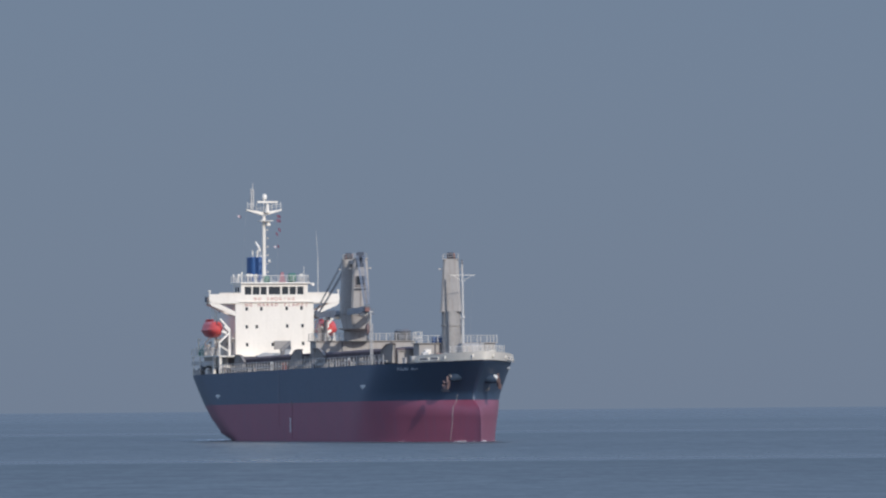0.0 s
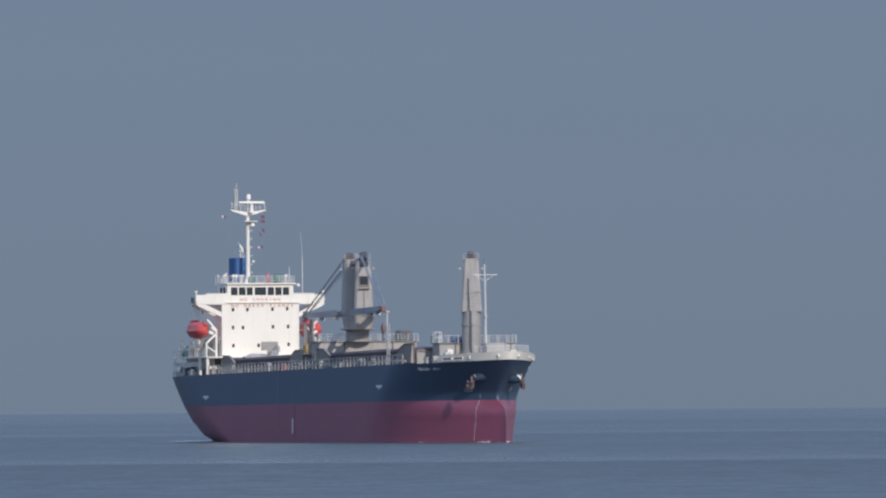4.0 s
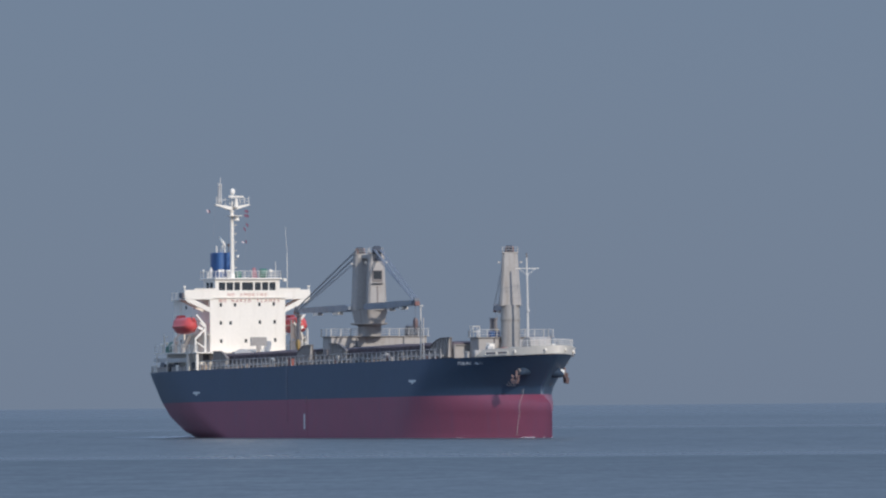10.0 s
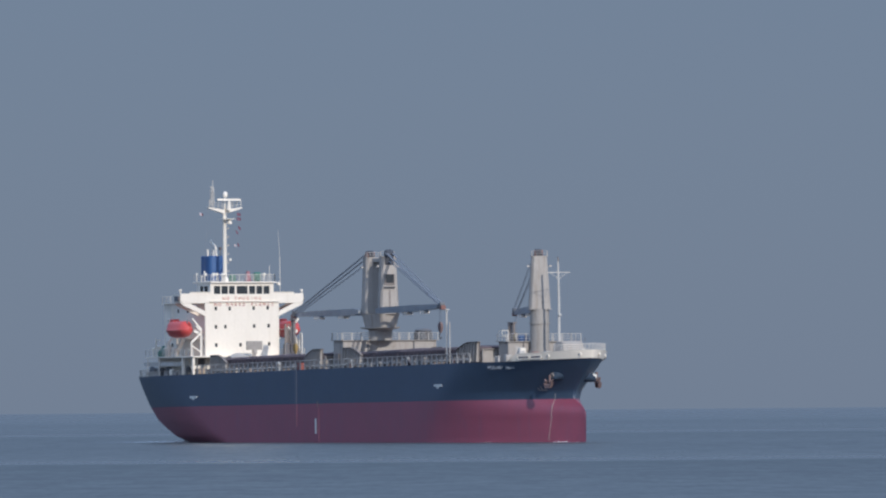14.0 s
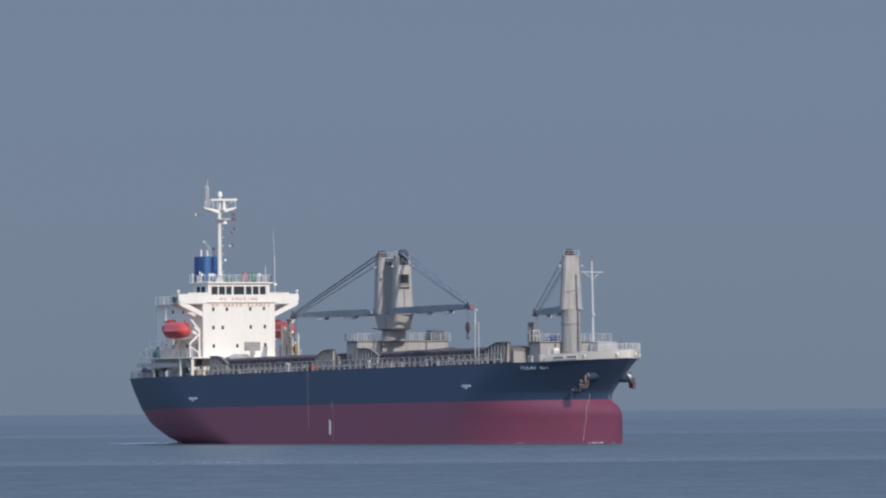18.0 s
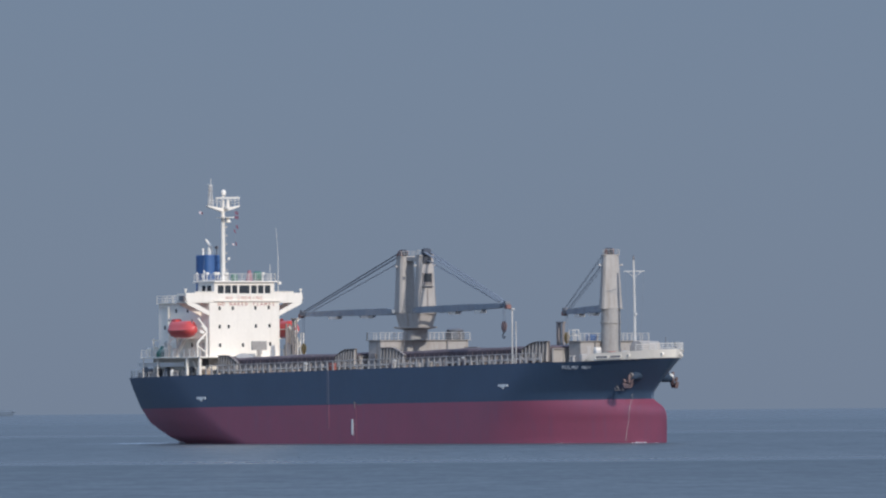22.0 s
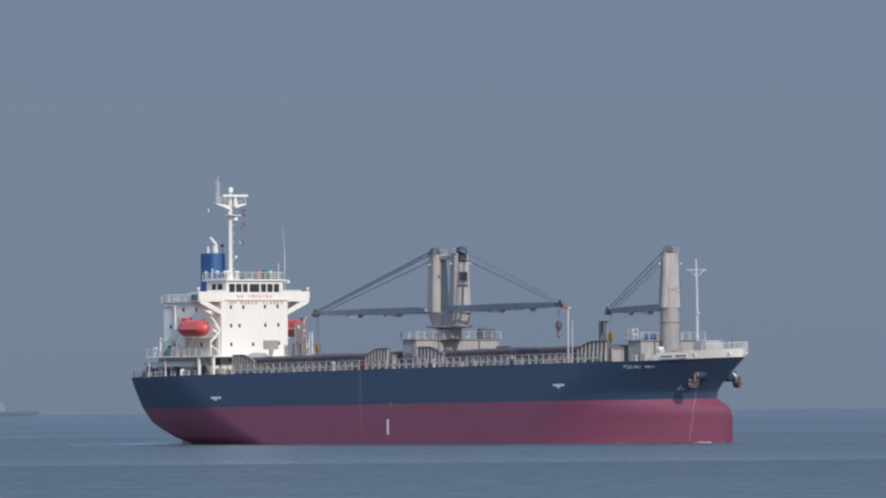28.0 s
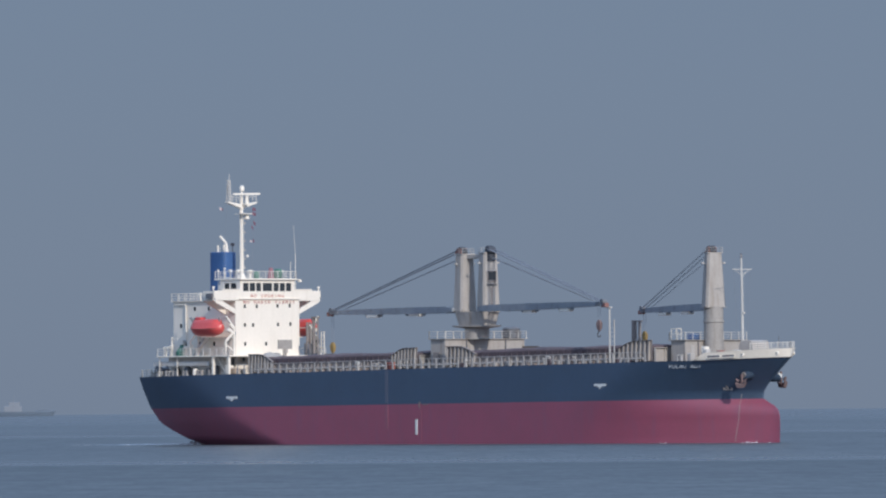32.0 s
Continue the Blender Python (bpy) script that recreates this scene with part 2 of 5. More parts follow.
def box(bm, x0, x1, y0, y1, z0, z1, bevel=0.0, m=None):
    vs = [bm.verts.new((x, y, z)) for z in (z0, z1) for y in (y0, y1) for x in (x0, x1)]
    fs = [bm.faces.new([vs[i] for i in f]) for f in
          ((0, 2, 3, 1), (4, 5, 7, 6), (0, 1, 5, 4), (2, 6, 7, 3), (0, 4, 6, 2), (1, 3, 7, 5))]
    if bevel:
        es = list({e for f in fs for e in f.edges})
        r = bmesh.ops.bevel(bm, geom=es, offset=bevel, segments=1, affect="EDGES")
        vs = list({v for f in r["faces"] for v in f.verts} | {v for v in vs if v.is_valid})
    if m is not None:
        for v in vs:
            v.co = m @ v.co
    return vs


def prism(bm, loop, way):
    """A flat outline pushed along way."""
    a = [bm.verts.new(p) for p in loop]
    b = [bm.verts.new(Vector(p) + Vector(way)) for p in loop]
    bm.faces.new(a[::-1])
    bm.faces.new(b)
    for i in range(len(a)):
        j = (i + 1) % len(a)
        bm.faces.new((a[i], a[j], b[j], b[i]))


def rings(bm, loops, cap=True, closed=True):
    """Skin over a row of loops with equal counts."""
    R = [[bm.verts.new(p) for p in lp] for lp in loops]
    n = len(R[0])
    for a, b in zip(R, R[1:]):
        for i in range(n if closed else n - 1):
            j = (i + 1) % n
            try:
                bm.faces.new((a[i], a[j], b[j], b[i]))
            except ValueError:
                pass
    if cap:
        bm.faces.new(R[0][::-1])
        bm.faces.new(R[-1])
    return R


def tube(bm, p, q, r, r2=None, n=8):
    p, q = Vector(p), Vector(q)
    r2 = r if r2 is None else r2
    w = (q - p).normalized()
    a = w.orthogonal().normalized()
    b = w.cross(a)
    rings(bm, [[c + (a * math.cos(k) + b * math.sin(k)) * rad for k in [2 * math.pi * i / n for i in range(n)]]
               for c, rad in ((p, r), (q, r2))])


def bar(bm, p, q, w, d=None):
    tube(bm, p, q, w * 0.71, n=4)


def turned(bm, centre, profile, n=16, sx=1.0, sy=1.0):
    """A turned body about the upright: profile of (radius, height)."""
    x, y, z = centre
    rings(bm, [[(x + sx * r * math.cos(2 * math.pi * i / n), y + sy * r * math.sin(2 * math.pi * i / n), z + h)
                for i in range(n)] for r, h in profile])


def table(z, rows):
    zs, vs = zip(*rows)
    return float(np.interp(z, zs, vs))


def B():
    return bmesh.new()


# ---- sea ----
def build_sea():
    bm = B()
    n = 96
    radii = (3, 60, 250, 600, 1000, 1500, 2200, 3200, 4905)
    rs = [[bm.verts.new((r * math.cos(2 * math.pi * i / n), r * math.sin(2 * math.pi * i / n), 0)) for i in range(n)] for r in radii]
    bm.faces.new(rs[0])
    for a, b in zip(rs, rs[1:]):
        for i in range(n):
            bm.faces.new((a[i], b[i], b[(i + 1) % n], a[(i + 1) % n]))
    ob = new("water", mesh_of("water", bm, SEA))
    tagged(ob, "calm blue-grey open sea with paler slicks under haze", "sea", kind="structure")


build_sea()


# ---- the cargo ship: x forward, y to port, z up from the waterline ----
ship = new("cargo_ship")
ship.empty_display_size = 5
tagged(ship, "navy and red cargo ship with cranes and white house aft", "ship")


def z_deck(x):
    return 10.47 + 0.0135 * x + 0.0255 * max(0.0, x - 53)


def z_boot(x):
    return 5.56 + 0.0072 * x


def x_stern(z):
    return table(z, ((-2, -46), (0, -51), (0.9, -53.9), (2.2, -57.6), (3.2, -59.65), (5.4, -60.9), (8, -61.3), (12, -61.5)))


def x_stem(z):
    return table(z, ((-2, 61.5), (0, 61.85), (2, 61.95), (3.6, 61.9), (4.3, 61.7), (4.75, 61.35), (5.1, 60.75), (5.4, 59.9), (5.7, 59.2), (6.1, 58.6), (7, 58.8), (8, 59.6),
                     (9, 60.7), (10.5, 62.4), (11.6, 63.75), (12.6, 64.3)))


def x_entry(z):
    """Where the waterline would meet the middle if the stem were not rounded."""
    return table(z, ((-2, 62.0), (4, 62.0), (4.8, 61.4), (5.4, 60.1), (6.0, 58.9), (7, 58.95), (8, 59.75), (9, 60.8), (10.5, 62.5), (11.6, 63.75), (12.6, 64.3)))


def breadth(x, z):
    """Half the ship's breadth at x and height z."""
    xs, xb = x_stern(z), x_stem(z)
    full = 9.8
    b = full
    run = table(z, ((-2, -24), (0, -28), (0.9, -31), (2.2, -34), (3.2, -36), (5.4, -40), (8, -43), (10, -45)))
    stern = table(z, ((-2, 2.0), (0, 4.2), (0.9, 4.9), (2.2, 4.75), (3.2, 4.9), (5.4, 5.7), (8, 6.7), (9.6, 7.3), (12, 7.5)))
    if x < run:
        u = max(0.0, min(1.0, (x - xs) / (run - xs)))
        b = stern + (full - stern) * (1 - (1 - u) ** table(z, ((0, 1.15), (3.2, 1.35), (5.4, 1.45), (8, 1.65), (10, 1.87))))
    x1 = table(z, ((-2, 30), (0.5, 30), (3, 32), (6, 36), (7, 37.5), (9, 40), (11.5, 42), (13, 42)))
    if x > x1:
        u = max(0.0, min(1.0, (x - x1) / (x_entry(z) - x1)))
        m = table(z, ((-2, 1.31), (0.5, 1.30), (3, 1.29), (4.5, 1.22), (5.3, 1.13), (6, 1.06), (7, 1.0), (8, 0.91), (9, 0.84), (11.5, 0.74), (12.6, 0.74)))
        p = table(z, ((-2, 2.1), (0.5, 2.1), (3, 2.05), (6, 1.8), (7, 1.7), (9, 1.6), (11.5, 1.7)))
        b = full * (1 - u ** p) ** m
        nose = table(z, ((0, 1.3), (5, 1.3), (7, 1.1), (10, 0.6), (12, 0.3)))
        if x > xb - nose:
            v = max(0.0, 1 - ((x - xb + nose) / nose) ** 2)
            b = min(b, table(z, ((4.5, 1.6), (6, 1.15), (8, 1.2), (10, 1.6))) * nose * math.sqrt(v)) if v < 1 else b
    return max(b, 0.0)


def hull_strip(z_low, z_high, rows, cols=90, closed_bottom=False):
    """The shell between two lines of height, both sides meeting at the stem."""
    bm = B()
    grid = []
    for j in range(rows + 1):
        q = j / rows
        line = []
        for i in range(cols + 1):
            s = i / cols
            s = 0.5 - 0.5 * math.cos(math.pi * s)
            x0 = -61.0 + (62.0 + 61.0) * s
            x = x0
            for _ in range(12):
                z = z_low(x) + (z_high(x) - z_low(x)) * q
                x = 0.5 * x + 0.5 * (x_stern(z) + (x_stem(z) - x_stern(z)) * s)
            line.append((x, 0.0 if i == cols else breadth(x, z), z))
        grid.append(line)
    for side in (-1, 1):
        V = [[bm.verts.new((x, side * b, z)) for x, b, z in line] for line in grid]
        for a, b in zip(V, V[1:]):
            for i in range(cols):
                bm.faces.new((a[i], a[i + 1], b[i + 1], b[i]))
        if side == -1:
            left = V
    for a, b, c, d in zip(left, left[1:], V, V[1:]):
        bm.faces.new((a[0], b[0], d[0], c[0]))
    bmesh.ops.remove_doubles(bm, verts=bm.verts, dist=0.002)
    return bm


hull = part("hull", hull_strip(z_boot, lambda x: z_deck(x), 16), NAVY, ship, "navy blue painted topsides", 40)
bottom = part("underwater_hull", hull_strip(lambda x: -1.6, z_boot, 16), RED, ship, "faded red antifouling below the boot top", 40)


def deck_sheet(zoff, x0, x1, material, name, label, inset=0.05, n=70):
    bm = B()
    xs = [x0 + (x1 - x0) * i / n for i in range(n + 1)]
    top = []
    for x in xs:
        z = z_deck(x) + zoff
        b = max(0.02, breadth(x, z) - inset)
        top.append((bm.verts.new((x, -b, z)), bm.verts.new((x, b, z))))
    for a, b in zip(top, top[1:]):
        bm.faces.new((a[0], b[0], b[1], a[1]))
    bmesh.ops.solidify(bm, geom=bm.faces[:], thickness=0.06)
    return part(name, bm, material, ship, label)


deck_sheet(-0.06, -60.9, 63.2, DECKP, "main_deck", "weathered steel main deck")

# keel plate that closes the shell under water
bm = B()
xs = [-46 + 106 * i / 50 for i in range(51)]
prev = None
for x in xs:
    b = breadth(x, -1.55)
    row = (bm.verts.new((x, -b, -1.58)), bm.verts.new((x, b, -1.58)))
    if prev:
        bm.faces.new((prev[0], row[0], row[1], prev[1]))
    prev = row
part("bottom_plate", bm, RED, ship)


def skin(x, z, out=0.03, side=-1):
    """A place on the shell and the way along it."""
    p = Vector((x, side * (breadth(x, z) + out), z))
    a = Vector((x - 0.3, side * breadth(x - 0.3, z), z))
    c = Vector((x + 0.3, side * breadth(x + 0.3, z), z))
    return p, (c - a).normalized()


def shell_patch(bm, x0, x1, z0, z1, out=0.05, nx=4, nz=2, side=-1):
    """A thin plate that lies on the shell."""
    V = []
    for j in range(nz + 1):
        z = z0 + (z1 - z0) * j / nz
        V.append([(x0 + (x1 - x0) * i / nx, z) for i in range(nx + 1)])
    front = [[bm.verts.new((x, side * (breadth(x, z) + out), z)) for x, z in r] for r in V]
    back = [[bm.verts.new((x, side * (breadth(x, z) - 0.05), z)) for x, z in r] for r in V]
    for a, b in zip(front, front[1:]):
        for i in range(nx):
            bm.faces.new((a[i], a[i + 1], b[i + 1], b[i]))
    edge_f = [front[0][i] for i in range(nx + 1)] + [front[j][nx] for j in range(1, nz + 1)] + [front[nz][i] for i in range(nx - 1, -1, -1)] + [front[j][0] for j in range(nz - 1, 0, -1)]
    edge_b = [back[0][i] for i in range(nx + 1)] + [back[j][nx] for j in range(1, nz + 1)] + [back[nz][i] for i in range(nx - 1, -1, -1)] + [back[j][0] for j in range(nz - 1, 0, -1)]
    n = len(edge_f)
    for i in range(n):
        bm.faces.new((edge_f[i], edge_f[(i + 1) % n], edge_b[(i + 1) % n], edge_b[i]))


# bow bulwark, a flared white plate with a cap rail
def rim(x, q):
    """Half breadth of the bulwark, q: from its foot to its cap."""
    u = max(0.0, min(1.0, (x - 42) / (63.8 + 0.35 * q - 42)))
    return 9.8 * (1 - u ** 1.7) ** (0.74 - 0.07 * q)


def bulwark():
    bm = B()
    n, rows = 44, 5
    for side in (-1, 1):
        faces = []
        for inset in (-0.02, 0.14):
            V = []
            for j in range(rows + 1):
                q, line = j / rows, []
                for i in range(n + 1):
                    s = i / n
                    x = 53.0 + (63.8 + 0.35 * q - (0.15 if inset > 0 else 0) - 53.0) * (1 - (1 - s) ** 1.7)
                    z = z_deck(x) - 0.02 + max(0.03, min(1.0, (x - 53.0) / 1.6) * (0.98 + 0.017 * (x - 53.0))) * q
                    line.append(bm.verts.new((x, side * max(0.0, rim(x, q) - inset) * (1 if i < n else 0), z)))
                V.append(line)
            for a, b in zip(V, V[1:]):
                for i in range(n):
                    bm.faces.new((a[i], a[i + 1], b[i + 1], b[i]))
            faces.append(V)
        o, k = faces[0][-1], faces[1][-1]
        for i in range(n):
            bm.faces.new((o[i], o[i + 1], k[i + 1], k[i]))
    bmesh.ops.remove_doubles(bm, verts=bm.verts, dist=0.002)
    return part("bow_bulwark", bm, WHITE, ship, "white flared bow bulwark with mooring openings")


bow = bulwark()

# mooring ports cut dark into the bulwark
for x0, x1 in ((54.9, 56.6), (56.85, 58.4)):
    for side in (-1, 1):
        bm = B()
        rings(bm, [[(x, side * (rim(x, 0.4) + d), z_deck(x) + h) for d, h in ((-0.1, 0.26), (0.07, 0.26), (0.08, 0.60), (-0.1, 0.60))] for x in [x0 + (x1 - x0) * i / 6 for i in range(7)]])
        port = part("mooring_port", bm, DARK, bow)
        bm = B()
        for h in (0.22, 0.64):
            for i in range(6):
                xa, xc = x0 + (x1 - x0) * i / 6, x0 + (x1 - x0) * (i + 1) / 6
                bar(bm, (xa, side * (rim(xa, 0.4) + 0.09), z_deck(xa) + h), (xc, side * (rim(xc, 0.4) + 0.09), z_deck(xc) + h), 0.09)
        for xa in (x0, x1):
            bar(bm, (xa, side * (rim(xa, 0.4) + 0.09), z_deck(xa) + 0.2), (xa, side * (rim(xa, 0.4) + 0.09), z_deck(xa) + 0.66), 0.09)
        part("port_rim", bm, WHITE, port, "raised white rim of the mooring port")
for x0 in (59.3, 63.0):
    for side in (-1, 1):
        bm = B()
        p = Vector((x0, side * (rim(x0, 0.5) + 0.0), z_deck(x0) + 0.5))
        tube(bm, p - Vector((0, side * 0.1, 0)), p + Vector((0.05, side * 0.07, 0)), 0.30, 0.26, 12)
        f = part("fairlead", bm, WHITE, bow)
        bm = B()
        tube(bm, p, p + Vector((0.06, side * 0.08, 0)), 0.15, 0.15, 10)
        part("fairlead_opening", bm, DARK, bow)


# anchors in their pockets
def anchor(side):
    up = Vector((0, 0, 1))
    root = Vector((58.0, side * 1.4, 9.6 if side == -1 else 9.3))
    mouth = Vector((58.45, side * 3.5, 8.95 if side == -1 else 8.7))
    size = 1.0 if side == -1 else 1.25
    out = (mouth - root).normalized()
    w = out.cross(up).normalized()
    bm = B()
    rings(bm, [[root.lerp(mouth, f) + (w * math.cos(a) * 1.15 + up * math.sin(a)) * r for a in [6.2832 * i / 20 for i in range(20)]]
               for f, r in ((-0.3, 0.95), (0.3, 0.85), (0.55, 0.72), (0.78, 0.56), (0.92, 0.44), (0.97, 0.3))])
    bolster = part("anchor_bolster", bm, BOLSTER, ship, "rounded navy anchor bolster")
    bm = B()
    mouth = root.lerp(mouth, 0.96)
    tube(bm, mouth + up * 0.2 - out * (0.5 if side == 1 else 0.1), mouth + up * 0.22 + out * 0.08, 0.5 if side == 1 else 0.4, 0.42 if side == 1 else 0.34, 14)
    part("hawse_lip", bm, MARK if side == 1 else CHEEK, bolster, "pale worn hawse lip")
    bm = B()
    c = mouth + out * (0.45 if side == -1 else 0.2) - up * (0.45 if side == -1 else 0.15)
    w = w * size
    up = up * size
    bar(bm, c + up * 0.9, c - up * 0.5, 0.26)
    prism(bm, [c + w * 0.85 - up * 0.15, c + w * 0.5 - up * 0.8, c - w * 0.5 - up * 0.8, c - w * 0.85 - up * 0.15, c - w * 0.4 - up * 0.35, c + w * 0.4 - up * 0.35], out * 0.45)
    prism(bm, [c + w * 0.6 - up * 0.2, c + w * 0.85 + up * 0.35, c + w * 0.35 + up * 0.05], out * 0.3)
    prism(bm, [c - w * 0.6 - up * 0.2, c - w * 0.85 + up * 0.35, c - w * 0.35 + up * 0.05], out * 0.3)
    part("anchor", bm, IRON, bolster, "rusty stockless anchor")


anchor(-1)
anchor(1)


# rudder, its head just awash
bm = B()
rings(bm, [[(-54.4, -0.1, z), (-53.6, -0.3, z), (-51.6, -0.25, z), (-51.0, 0, z), (-51.6, 0.25, z), (-53.6, 0.3, z), (-54.4, 0.1, z)] for z in (-1.5, 0.75)])
part("rudder", bm, RED, ship, "red painted rudder head awash")

# hull markings
for side in (-1, 1):
    for xm, zm in ((-38.6, 6.5), (37.0, 7.85)):
        bm = B()
        shell_patch(bm, xm - 1.15, xm + 1.15, zm - 0.02, zm + 0.3, 0.05, 4, 1, side)
        shell_patch(bm, xm - 0.5, xm + 0.35, zm - 0.16, zm - 0.02, 0.05, 3, 1, side)
        shell_patch(bm, xm - 0.12, xm + 0.14, zm - 0.34, zm - 0.16, 0.05, 1, 1, side)
        part("tug_mark", bm, MARK, hull, "white tug push mark")
    bm = B()
    shell_patch(bm, -0.2, 0.2, 1.3, 3.45, 0.05, 1, 3, side)
    part("draught_scale", bm, MARK, bottom, "white draught scale bar amidships")
    # load line disc and bars
    bm = B()
    shell_patch(bm, 1.2, 2.3, z_boot(0) - 0.12, z_boot(0) - 0.02, 0.05, 2, 1, side)
    shell_patch(bm, 0.5, 0.62, z_boot(0) - 0.55, z_boot(0) + 0.35, 0.05, 1, 1, side)
    shell_patch(bm, 0.62, 1.0, z_boot(0) + 0.1, z_boot(0) + 0.18, 0.05, 1, 1, side)
    part("load_line_mark", bm, CHEEK, hull)
    bm = B()
    shell_patch(bm, -6.45, -5.85, 5.7, z_deck(-6) - 0.1, 0.04, 1, 3, side)
    part("ladder_rubbing_strip", bm, WORN, hull)
    bm = B()
    shell_patch(bm, -6.45, -5.85, 2.2, 5.4, 0.04, 1, 3, side)
    part("worn_strip", bm, WORNRED, bottom)
    bm = B()
    shell_patch(bm, 0.95, 0.985, 0.3, 5.3, 0.04, 1, 4, side)
    part("sighting_line", bm, WORNRED, bottom)
    # bow draught figures: a broken line of small bars that follows the flare
    bm = B()
    for k in range(27 if side == -1 else 0):
        z = 0.3 + k * 0.24
        xk = table(z, ((0.3, 55.9), (0.9, 55.98), (2.1, 56.22), (3.4, 56.55), (4.7, 56.6), (5.9, 56.28), (6.9, 56.45)))
        shell_patch(bm, xk, xk + 0.04, z, z + 0.13, 0.05, 1, 1, side)
        part("draught_figure", bm, LIGHT, bottom, "faint white draught figure at the bow")
        bm = B()
    bm = B()
    for a, c, d, e in ((0, 1.0, 7.15, 7.25), (0.45, 0.55, 7.25, 7.75), (0, 0.1, 7.25, 7.5), (0.9, 1.0, 7.25, 7.5)):
        shell_patch(bm, 54.6 + a, 54.6 + c, d, e, 0.05, 2, 1, side)
    part("bulb_symbol", bm, GREY, hull)


def letters(text, size):
    c = bpy.data.curves.new("text", "FONT")
    c.body, c.size, c.extrude, c.align_x = text, size, 0.02, "CENTER"
    c.resolution_u = 3
    ob = new("text", c)
    bpy.context.view_layer.update()
    me = bpy.data.meshes.new_from_object(ob.evaluated_get(bpy.context.evaluated_depsgraph_get()))
    bpy.data.objects.remove(ob)
    return me


def name_on_bow(side):
    text = "PULAU ADI"
    for k, ch in enumerate(text):
        if ch == " ":
            continue
        kk = k if side == -1 else len(text) - 1 - k
        x = 49.05 + 4.6 * (kk + 0.3) / len(text)
        z = z_deck(x) - 1.0
        p, w = skin(x, z, 0.20, side)
        across = w if side == -1 else -w
        up = Vector((0, 0, 1))
        m = Matrix((across, up, across.cross(up))).transposed().to_4x4()
        m.translation = p
        me = letters(ch, 0.80)
        me.transform(m)
        me.materials.append(NAMEP)
        new("letter", me).parent = hull


name_on_bow(-1)
name_on_bow(1)


# ---- railings ----
def post_mesh(h, w0=0.16, w1=0.08, mat=DIRTY):
    bm = B()
    rings(bm, [[(-w, -0.05, z), (w, -0.05, z), (w, 0.05, z), (-w, 0.05, z)] for w, z in ((w0, 0), (w1, h))])
    return mesh_of("post", bm, mat)


RAILPOST = post_mesh(1.05, 0.05, 0.04)


def railing(pts, h=1.0, gap=1.6, bars=3, mat=WHITE, r=0.032, label="white pipe railing", me=None, name="railing"):
    bm = B()
    for k in range(bars):
        z = h * (k + 1) / bars
        for a, b in zip(pts, pts[1:]):
            tube(bm, Vector(a) + Vector((0, 0, z)), Vector(b) + Vector((0, 0, z)), r * (1.2 if k == bars - 1 else 0.8), n=5)
    rail = part(name, bm, mat, ship, label)
    for a, b in zip(pts, pts[1:]):
        a, b = Vector(a), Vector(b)
        n = max(1, round((b - a).length / gap))
        turn = math.atan2(b.y - a.y, b.x - a.x)
        for i in range(n):
            piece("post", me or RAILPOST, rail, Matrix.Translation(a.lerp(b, i / n)) @ Matrix.Rotation(turn, 4, "Z"))
    piece("post", me or RAILPOST, rail, Matrix.Translation(pts[-1]))
    return rail


STAY = post_mesh(1.3, 0.19, 0.06, STAYP)
for side in (-1, 1):
    xs = [-37.5 + 2.96 * i for i in range(29)]
    pts = [(x, side * (breadth(x, z_deck(x)) - 0.12), z_deck(x)) for x in xs]
    railing(pts, 1.3, 1.48, 2, STAYP, 0.048, "weathered white deck-edge railing on broad stays", STAY)
    xs = [60.4 + 3.7 * (1 - (1 - i / 7) ** 1.7) for i in range(8)]
    pts = [(x - 0.1, side * max(0.0, rim(x, 1) - 0.1) * (1 if x < 64.0 else 0), z_deck(x) + 1.06) for x in xs]
    railing(pts, 0.85, 1.1, 3, WHITE, 0.035, "white pipe railing round the bow")
    xs = [-60.8 + 1.5 * i for i in range(4)]
    railing([(x, side * (breadth(x, z_deck(x)) - 0.12), z_deck(x)) for x in xs], 1.0, 1.4, 3)
railing([(-60.8, -7.2 + 1.8 * i, z_deck(-60.8)) for i in range(9)], 1.0, 1.4, 3)


